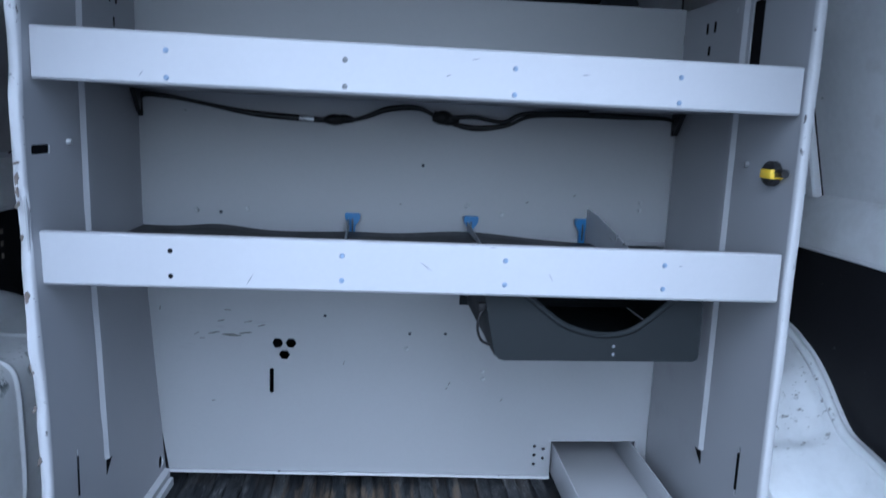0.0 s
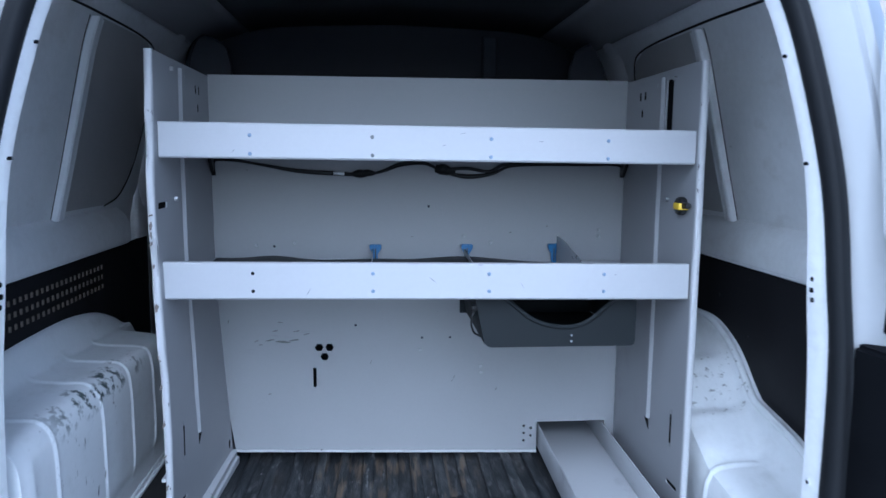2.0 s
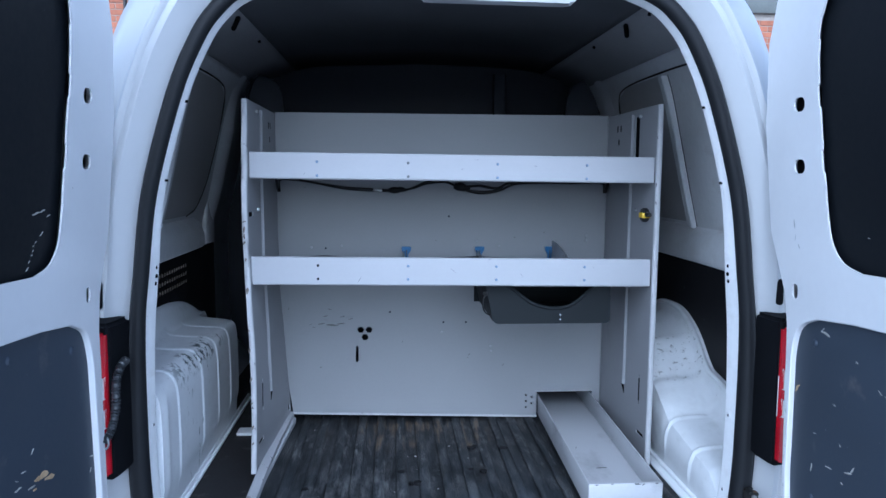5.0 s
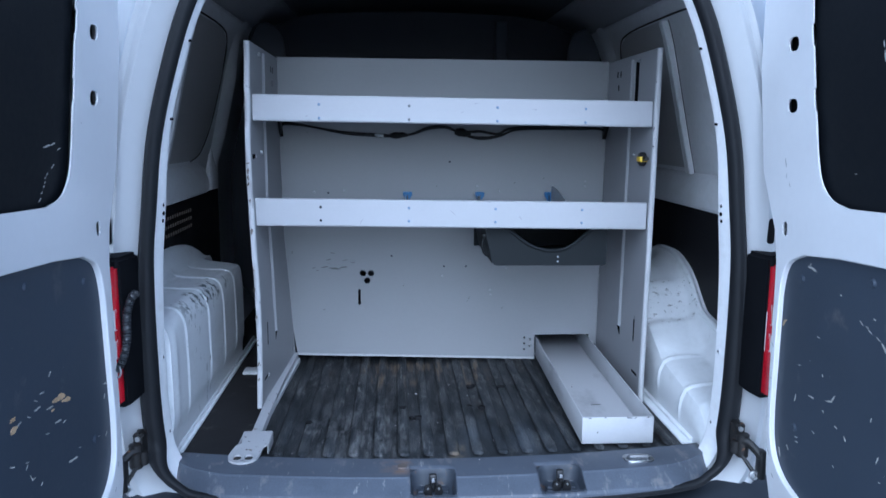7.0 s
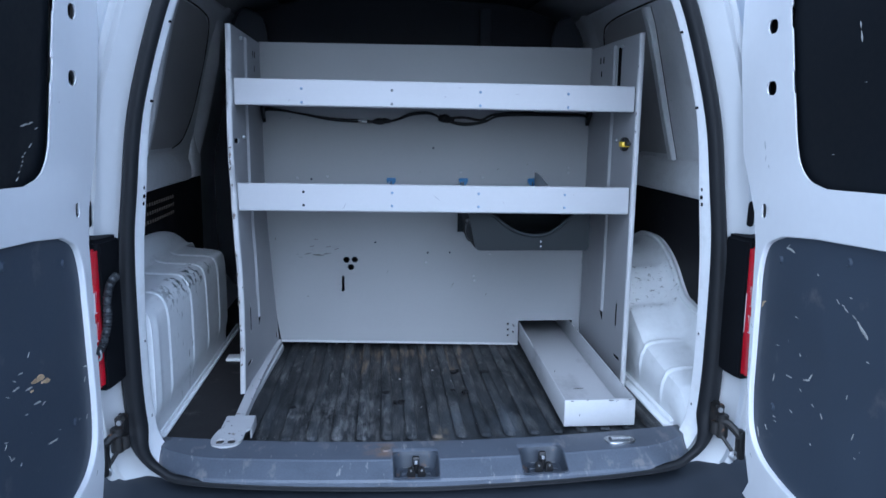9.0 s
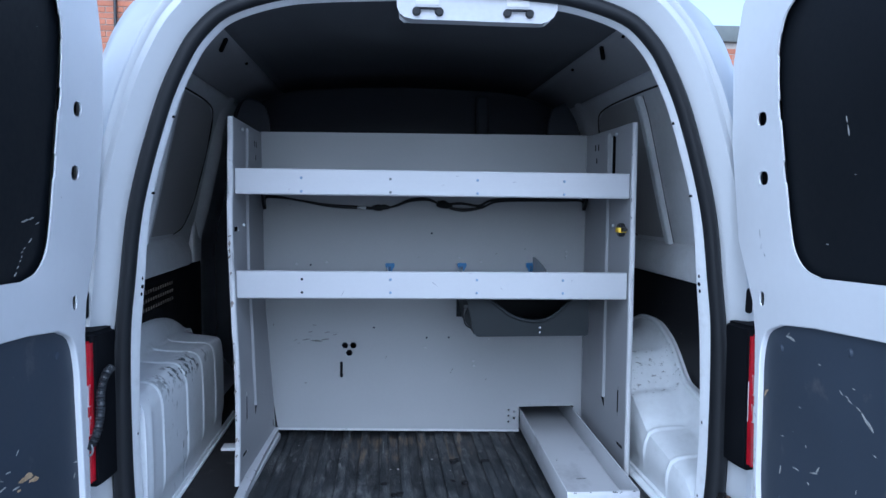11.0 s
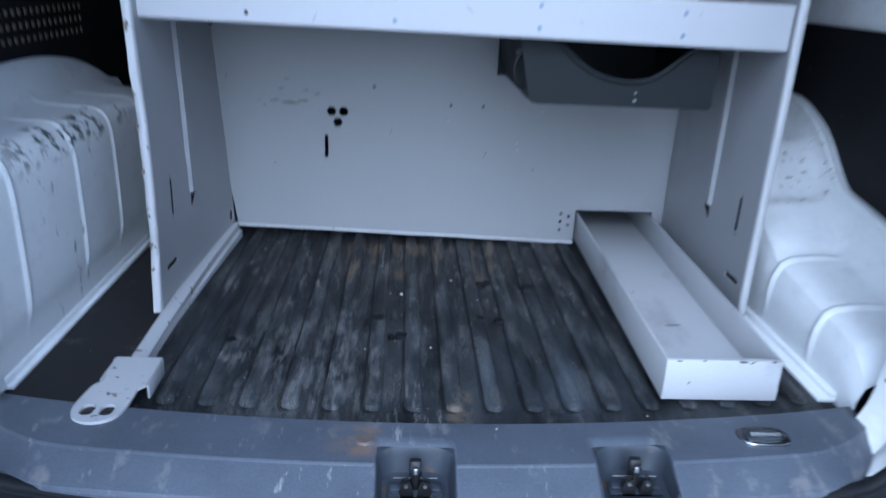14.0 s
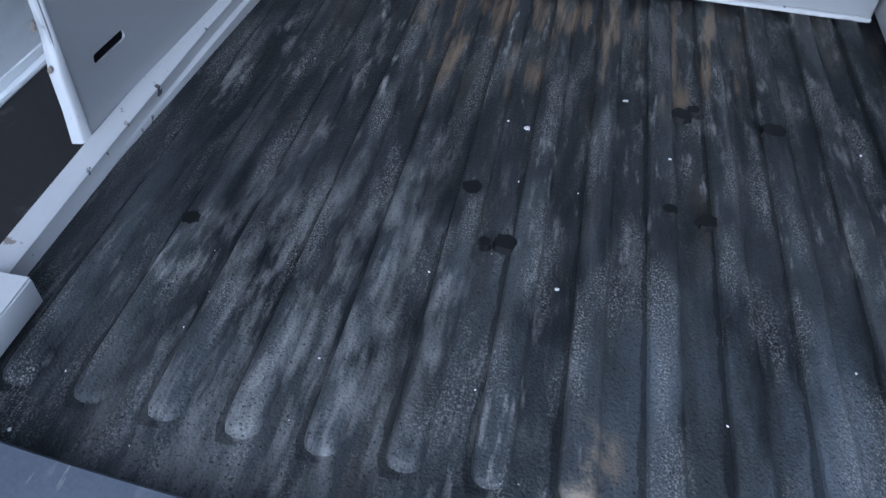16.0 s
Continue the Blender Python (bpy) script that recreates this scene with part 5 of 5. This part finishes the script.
for z0, z1, xl, xr, tilt in ((1.338, 1.402, -0.4895, 0.4965, -0.007), (1.081, 1.150, -0.490, 0.4945, -0.009)):
    def tz(x, z):
        return z + tilt * (x - xl) / (xr - xl) + 0.0035
    yf = 1.074
    tray = part("shelf_tray", loft([[Vector((x, y, tz(x, z))) for x in (xl + (xr - xl) * k / 12 for k in range(13))] for y, z in ((1.4865, z0 + 0.020), (1.4865, z0 + 0.006), (yf + 0.006, z0 + 0.006))]), M_RACK, rack, "grey shelf")
    solid(tray, 0.0015, 0)
    lip = part("shelf_lip", loft([[Vector((x, y, tz(x, z))) for x in (xl + (xr - xl) * k / 12 for k in range(13))] for y, z in ((yf + 0.02, z0 + 0.001), (yf + 0.001, z0), (yf - 0.002, z0 + 0.003), (yf - 0.002, z1 - 0.002), (yf, z1), (yf + 0.012, z1), (yf + 0.013, z1 - 0.008))]), M_RACK_FRONT, rack, "pale riveted shelf lip", 15)
    for x in (-0.330, -0.111, 0.107, 0.328):
        for dz in (-0.022, -0.055) if z0 > 1.2 else (-0.020, -0.053):
            zr = tz(x, z1 + dz)
            dark = x < -0.3 and z0 < 1.2
            ob = link_part("rivet", dark_rivet if dark else grey_rivet if -0.2 < x < 0 and z0 > 1.2 else rivet, lip)
            ob.location = (x, yf - 0.002, zr)
    rows = ((0.02, 0.45, 0.008, 20), (0.20, 0.6, 0.010, 0), (0.055, 0.8, 0.012, 10), (-0.36, 0.2, 0.010, 50)) if z0 > 1.2 else ((-0.23, 0.2, 0.020, 60), (0.0, 0.55, 0.018, 140), (0.17, 0.4, 0.012, 120), (0.35, 0.7, 0.006, 0), (0.09, 0.96, 0.012, 0))
    part("lip_scratches", flakes([(x, tz(x, z0 + (z1 - z0) * f), size, sl) for x, f, size, sl in rows], lambda u, v, w: (u, yf - 0.002 + w, v), 0.0002, 5, 0.04, 0.0010), M_SEAM, lip, "grey scratches", 0)["kind"] = "stuff"
    for x in (xl + 0.007, xr - 0.007):
        part("shelf_bracket", prism([(1.435, z0 + 0.006), (1.482, z0 + 0.006), (1.482, z0 - 0.035), (1.470, z0 - 0.035)], lambda u, v, w: (x + w, u, tz(x, v)), -0.004, 0.004), M_BLACK, rack, "black shelf bracket")

# floor rail with its slotted foot plate
rail_sec = ((-0.0165, 0.601), (-0.0165, 0.622), (-0.0145, 0.6250), (0.0045, 0.6250), (0.0075, 0.6225), (0.0060, 0.608), (0.0125, 0.6065), (0.0125, 0.601))
bm = loft([[Vector((x0 + (dx if dx < 0.01 or y > 1.1 else 0.0065), y, z if z < 0.605 else z + lift)) for dx, z in rail_sec] for x0, y, lift in ((-0.466, 0.862, -0.004), (-0.467, 1.05, 0.0), (-0.465, 1.25, 0.004), (-0.458, 1.40, 0.008), (-0.454, 1.483, 0.010))])
part("floor_rail", bm, M_RACK_EDGE, rack, "pale chipped floor rail", 50)
foot = [(-0.492, 0.872), (-0.494, 0.866), (-0.487, 0.806), (-0.497, 0.796)] + [(p.x, p.z) for p in spline([(-0.502, 0, 0.775), (-0.503, 0, 0.745), (-0.494, 0, 0.722), (-0.470, 0, 0.712), (-0.447, 0, 0.722), (-0.438, 0, 0.745), (-0.437, 0, 0.79)], 4)] + [(-0.428, 0.800), (-0.429, 0.872)]
eyes = [rounded(-0.491, -0.474, 0.728, 0.753, 0.007, 3), rounded(-0.467, -0.450, 0.728, 0.753, 0.007, 3)]
# dark rusty sheet laid under the eyes, their shade in its colour
part("bolt_recess", box(-0.493, -0.448, 0.726, 0.756, 0.6235, 0.6256, 0.0005), M_RUST, rack)
def foot_to(u, v, w):
    z = 0.633 - 0.0035 * min(1.0, max(0.0, (0.806 - v) / 0.03))
    return (u, v, z - w)
part("foot_plate", plate(foot, eyes, 0.004, foot_to), M_RACK_EDGE, rack, "pale steel foot plate with two bolt eyes", 40)
part("foot_flange", box(-0.431, -0.4275, 0.806, 0.872, 0.606, 0.631, 0.001), M_RACK_EDGE, rack)
part("foot_flange", box(-0.4945, -0.491, 0.812, 0.872, 0.597, 0.631, 0.001), M_RACK_EDGE, rack)

# ---- long open tray ----
tray = thing("steel_tray", (0.368, 1.17, FLOOR), "long open light grey sheet-steel tray on the mat", "tray")
X0, X1, Y0, Y1, ZB, ZT = 0.282, 0.449, 0.815, 1.80, 0.6125, 0.676


def skewed(bm):
    """The tray stands a little askew, its far end nearer the wheel house."""
    for v in bm.verts:
        v.co.x += 0.027 * (v.co.y - Y0)
    return bm


part("tray_side", skewed(box(X0, X0 + 0.003, Y0 + 0.003, Y1, ZB, ZT, 0.0008)), M_TRAY, tray)
part("tray_side", skewed(box(X1 - 0.003, X1, Y0 + 0.003, Y1, ZB, ZT, 0.0008)), M_TRAY, tray)
part("tray_front", box(X0, X1, Y0, Y0 + 0.003, ZB, ZT, 0.0008), M_TRAY, tray)
part("tray_bottom", skewed(box(X0 + 0.003, X1 - 0.003, Y0 + 0.003, Y1, 0.6175, 0.6205, 0.0005)), M_TRAY, tray)
part("tray_lip", box(X0 + 0.003, X1 - 0.003, Y0 + 0.003, Y0 + 0.008, ZT - 0.002, ZT, 0.0005), M_TRAY, tray)

part("rim_nicks", flakes(((0.300, ZT - 0.002, 0.010, 0), (0.335, ZT - 0.001, 0.006, 10), (0.392, ZT - 0.002, 0.016, -6), (0.405, ZT - 0.003, 0.008, 30), (0.436, ZT - 0.001, 0.010, 0), (0.318, 0.64, 0.006, 60)), lambda u, v, w: (u, Y0 + w, v), -0.0003, 31, 0.3), M_SCUFF, tray, "dark nicks on the rim", 0)["kind"] = "stuff"
part("floor_scuffs", flakes(((0.375, 1.04, 0.030, 5), (0.345, 1.18, 0.022, 70)), lambda u, v, w: (u, v, 0.6206 - w), 0.0, 33, 0.10), M_SCUFF, tray, "dark scuffs inside", 0)["kind"] = "stuff"

# ---- plastic bin under the lower shelf ----
bin_ = thing("storage_bin", (0.25, 1.23, 0.98), "dark grey plastic bin with a scooped front under the lower shelf", "storage bin")
def bin_x(z, s):
    f = (z - 0.976) / 0.104
    return (0.107 - 0.022 * f) if s < 0 else 0.407
yb = 1.112
scoop = [(p.x, p.z) for p in spline([(0.130, 0, 1.080), (0.152, 0, 1.068), (0.178, 0, 1.047), (0.203, 0, 1.030), (0.235, 0, 1.019), (0.268, 0, 1.0155), (0.298, 0, 1.021), (0.322, 0, 1.035), (0.345, 0, 1.055), (0.370, 0, 1.076)], 4)]
front = [(0.119, 0.976), (0.398, 0.976), (0.405, 0.979), (0.407, 0.986), (0.407, 1.080)] + list(reversed(scoop)) + [(0.085, 1.080), (0.103, 0.995), (0.107, 0.983), (0.112, 0.978)]
part("bin_front", plate(front, [], 0.004, lambda u, v, w: (u, yb + w, v)), M_BIN, bin_, "", 20)
part("scoop_rim", tube([(x, yb - 0.001, z) for x, z in scoop], 0.0045, 8), M_BIN, bin_)
for s in (-1, 1):
    poly = [(1.116, 0.982), (1.42, 0.982), (1.43, 1.08), (1.116, 1.08)]
    part("bin_side", plate(poly, [], 0.003, lambda u, v, w: (bin_x(v, s) - s * w, u, v)), M_BIN, bin_)
part("bin_bottom", box(0.112, 0.404, 1.116, 1.42, 0.9765, 0.981, 0.0005), M_BIN, bin_)
part("bin_back", box(0.09, 0.406, 1.419, 1.423, 0.981, 1.08, 0.0005), M_BIN, bin_)
part("label_stud", cyl((0.278, yb, 0.999), (0.278, yb - 0.002, 0.999), 0.0026, None, 8), M_CHROME, bin_)
part("label_stud", cyl((0.278, yb, 0.987), (0.278, yb - 0.002, 0.987), 0.0026, None, 8), M_CHROME, bin_)
for x in (0.212, 0.226):
    part("label_stud", cyl((x, 1.419, 1.056), (x, 1.415, 1.056), 0.003, None, 8), M_CHROME, bin_)
part("wire_ring", tube(spline([(0.087, 1.112, 1.052), (0.080, 1.107, 1.042), (0.078, 1.105, 1.024), (0.084, 1.105, 1.008), (0.097, 1.109, 1.000)], 6), 0.0020, 8), M_CABLE, bin_)
part("ring_clip", box(0.078, 0.090, 1.108, 1.120, 1.048, 1.060, 0.003), M_CABLE, bin_)

# ---- shelf dividers ----
for k, x in enumerate((-0.108, 0.112, 0.325)):
    z0 = 1.092
    clip = thing("divider_clip", (x, 1.478, z0 - 0.004), "blue plastic divider clip standing on the shelf", "divider clip", "blue divider clips")
    poly = [(-0.006, 0.0), (0.006, 0.0), (0.006, 0.030), (0.015, 0.046), (0.016, 0.060), (-0.016, 0.060), (-0.015, 0.046), (-0.006, 0.030)]
    part("clip_body", prism([(x + u * 0.9, z0 - 0.002 + v * 0.80) for u, v in poly], lambda u, v, w: (u, 1.472 + w, v), 0, 0.012, 0.002), M_BLUE, clip)
    part("clip_slot", box(x - 0.0015, x + 0.0015, 1.4705, 1.473, z0 + 0.005, z0 + 0.036, 0.0005), M_BLACK, clip)
    tall = (0.036, 0.036, 0.066)[k]
    part("divider_fin", prism([(1.12, z0 - 0.002), (1.470, z0 - 0.002), (1.470, z0 + tall), (1.40, z0 + tall - 0.004), (1.12, z0 + 0.012)], lambda u, v, w: (x - 0.008 + 0.014 * (k == 2) + w, u, v), 0, 0.0015), M_FIN, clip, "clear grey sloping fin")

# black cloth strip lying on the lower shelf
cloth = thing("rubber_liner", (-0.1, 1.25, 1.09), "crumpled black rubber liner on the lower shelf", "shelf liner")
rr = []
for j in range(9):
    y = 1.10 + 0.34 * j / 8
    rr.append([Vector((x, y, 1.103 - 0.008 * (x + 0.49) + 0.004 * math.sin(9 * x + 5 * y) + 0.006 / (1 + math.exp((x + 0.06) / 0.02)) * (0.3 + 0.7 * j / 8) + 0.009 * math.exp(-((x + 0.34) / 0.06) ** 2) * (j / 8) + 0.008 * math.exp(-((x - 0.10) / 0.10) ** 2) * (j / 8))) for x in (-0.47 + 0.93 * k / 60 for k in range(61))])
solid(part("liner_sheet", loft(rr), M_CABLE, cloth), 0.003, 1)

# ---- cable along the underside of the upper shelf ----
loom = thing("cable_loom", (0.0, 1.40, 1.31), "black taped cable loom slung beneath the upper shelf", "cable")
main = [(-0.475, 1.40, 1.300), (-0.468, 1.40, 1.335), (-0.42, 1.40, 1.336), (-0.36, 1.40, 1.326), (-0.28, 1.40, 1.312), (-0.19, 1.40, 1.306), (-0.13, 1.40, 1.304), (-0.09, 1.40, 1.312), (-0.05, 1.40, 1.328), (0.0, 1.40, 1.332), (0.035, 1.40, 1.318), (0.07, 1.40, 1.305), (0.11, 1.40, 1.300), (0.16, 1.40, 1.308), (0.20, 1.40, 1.325), (0.28, 1.40, 1.331), (0.38, 1.40, 1.331), (0.455, 1.40, 1.328), (0.470, 1.40, 1.30)]


def slung(p):
    """Widens the loom's line to hang close before the back sheet."""
    return (min(0.488, max(-0.480, -0.08 + 1.05 * (p[0] + 0.08))), p[1] + 0.072, p[2])


part("main_cable", tube(spline([slung(p) for p in main], 6), lambda f: 0.0045 + 0.0012 * math.sin(f * 31), 8), M_CABLE, loom)
second = [(0.03, 1.395, 1.325), (0.06, 1.39, 1.318), (0.10, 1.39, 1.320), (0.15, 1.39, 1.313), (0.19, 1.39, 1.330), (0.30, 1.39, 1.336)]
part("second_cable", tube(spline([slung(p) for p in second], 6), 0.004, 8), M_CABLE, loom)
for x, z, r in ((-0.14, 1.305, 0.010), (-0.125, 1.307, 0.008), (0.045, 1.316, 0.013), (0.055, 1.312, 0.010)):
    part("taped_knot", tube(spline([slung(p) for p in ((x - 0.018, 1.398, z), (x, 1.396, z + 0.001), (x + 0.018, 1.398, z))], 4), lambda f, r=r: r * (0.45 + 0.55 * math.sin(math.pi * f)), 10), M_CABLE, loom)
part("bare_joint", tube([slung((-0.20, 1.40, 1.3065)), slung((-0.175, 1.40, 1.3055))], 0.0055, 8), M_STEEL, loom)

# ---- yellow and black strap clip on the end panel ----
clip = thing("strap_clip", (0.490, 1.12, 1.255), "small black and yellow strap clip bolted to the end panel", "clip")
part("clip_base", prism(ngon(1.115, 1.254, 0.019, 8, 0.39), lambda u, v, w: (0.4985 - w, u, v), 0.0, 0.016, 0.003), M_BLACK, clip)
part("clip_band", box(0.479, 0.500, 1.098, 1.128, 1.247, 1.260, 0.002), M_YELLOW, clip)
part("clip_screw", cyl((0.490, 1.100, 1.256), (0.490, 1.078, 1.256), 0.006, None, 8, 0.001), M_BLACK, clip)

# ---- crumbs on the floor ----
rng = random.Random(7)
bm = bmesh.new()
for _ in range(45):
    x, y = rng.uniform(-0.44, 0.27), rng.uniform(0.70, 1.45)
    z = 0.6247 if y < sill_back(x) else FLOOR + 0.0063
    r = rng.choice((0.0005, 0.0007, 0.0009, 0.0014))
    m = Matrix.Translation((x, y, z)) @ Matrix.Rotation(rng.uniform(0, 6.3), 4, "Z") @ Matrix.Diagonal((1, rng.uniform(0.5, 1.8), 0.6, 1))
    bmesh.ops.create_icosphere(bm, subdivisions=1, radius=r, matrix=m)
crumb_mesh = to_mesh("crumbs", bm, M_CLEAR, 0)
tagged(new("crumbs", crumb_mesh), "pale crumbs and grit scattered on mat and sill", "grit", kind="stuff")

# ---- brick houses beyond the van ----
def brick_face(x0, x1, y, z0, z1, parent):
    brick = to_mesh("brick", box(-0.1075, 0.1075, -0.006, 0.02, -0.0325, 0.0325, 0.004, 1), M_RUST_BRICK)
    for r in range(int((z1 - z0) / 0.075)):
        x = x0 + (0.1125 if r % 2 else 0.0)
        while x < x1:
            ob = link_part("brick", brick, parent)
            ob.location = (x, y - 0.004, z0 + 0.0375 + 0.075 * r)
            x += 0.225


left = thing("brick_house", (-5.2, 9.5, 0), "orange brick house with dentil eaves and tiled roof", "house")
lw = part("wall", box(-8.0, -2.4, 9.0, 13.0, 0, 4.2, 0.0), M_MORTAR, left, "orange brick wall", 0)
part("roof", prism([(8.7, 4.22), (13.3, 4.22), (11.0, 6.2)], lambda u, v, w: (-8.2 + w, u, v), 0, 6.0), M_SLATE, left, "", 0)
part("eaves_course", box(-8.1, -2.3, 8.9, 9.0, 4.04, 4.2, 0.01), M_CHIP, left, "dark brown eaves board")
part("downpipe", cyl((-3.43, 8.95, 0.1), (-3.43, 8.95, 4.0), 0.022, None, 12), M_BLACK, left, "dark downpipe")
part("stone_band", box(-3.40, -2.42, 8.97, 9.0, 3.36, 3.48, 0.006), M_MORTAR, left, "pale stone band")
dentil = to_mesh("dentil", box(-0.030, 0.030, -0.06, 0.0, -0.035, 0.035, 0.018, 2), M_MORTAR)
for k in range(24):
    ob = link_part("dentil", dentil, left)
    ob.location = (-4.8 + 0.105 * k * 1.0, 8.98, 3.97)
brick_face(-3.9, -2.45, 9.0, 2.6, 3.9, lw)
right = thing("brick_wall", (5.5, 9.5, 0), "brick outbuilding with weathered stone coping", "outbuilding")
rw = part("wall", box(3.3, 9.0, 9.0, 12.0, 0, 3.45, 0.0), M_MORTAR, right, "brown brick wall", 0)
part("coping", box(3.2, 9.1, 8.92, 12.1, 3.45, 3.66, 0.01), M_SLATE, right, "grey-green weathered coping")
brick_face(3.42, 5.2, 9.0, 2.25, 3.43, rw)
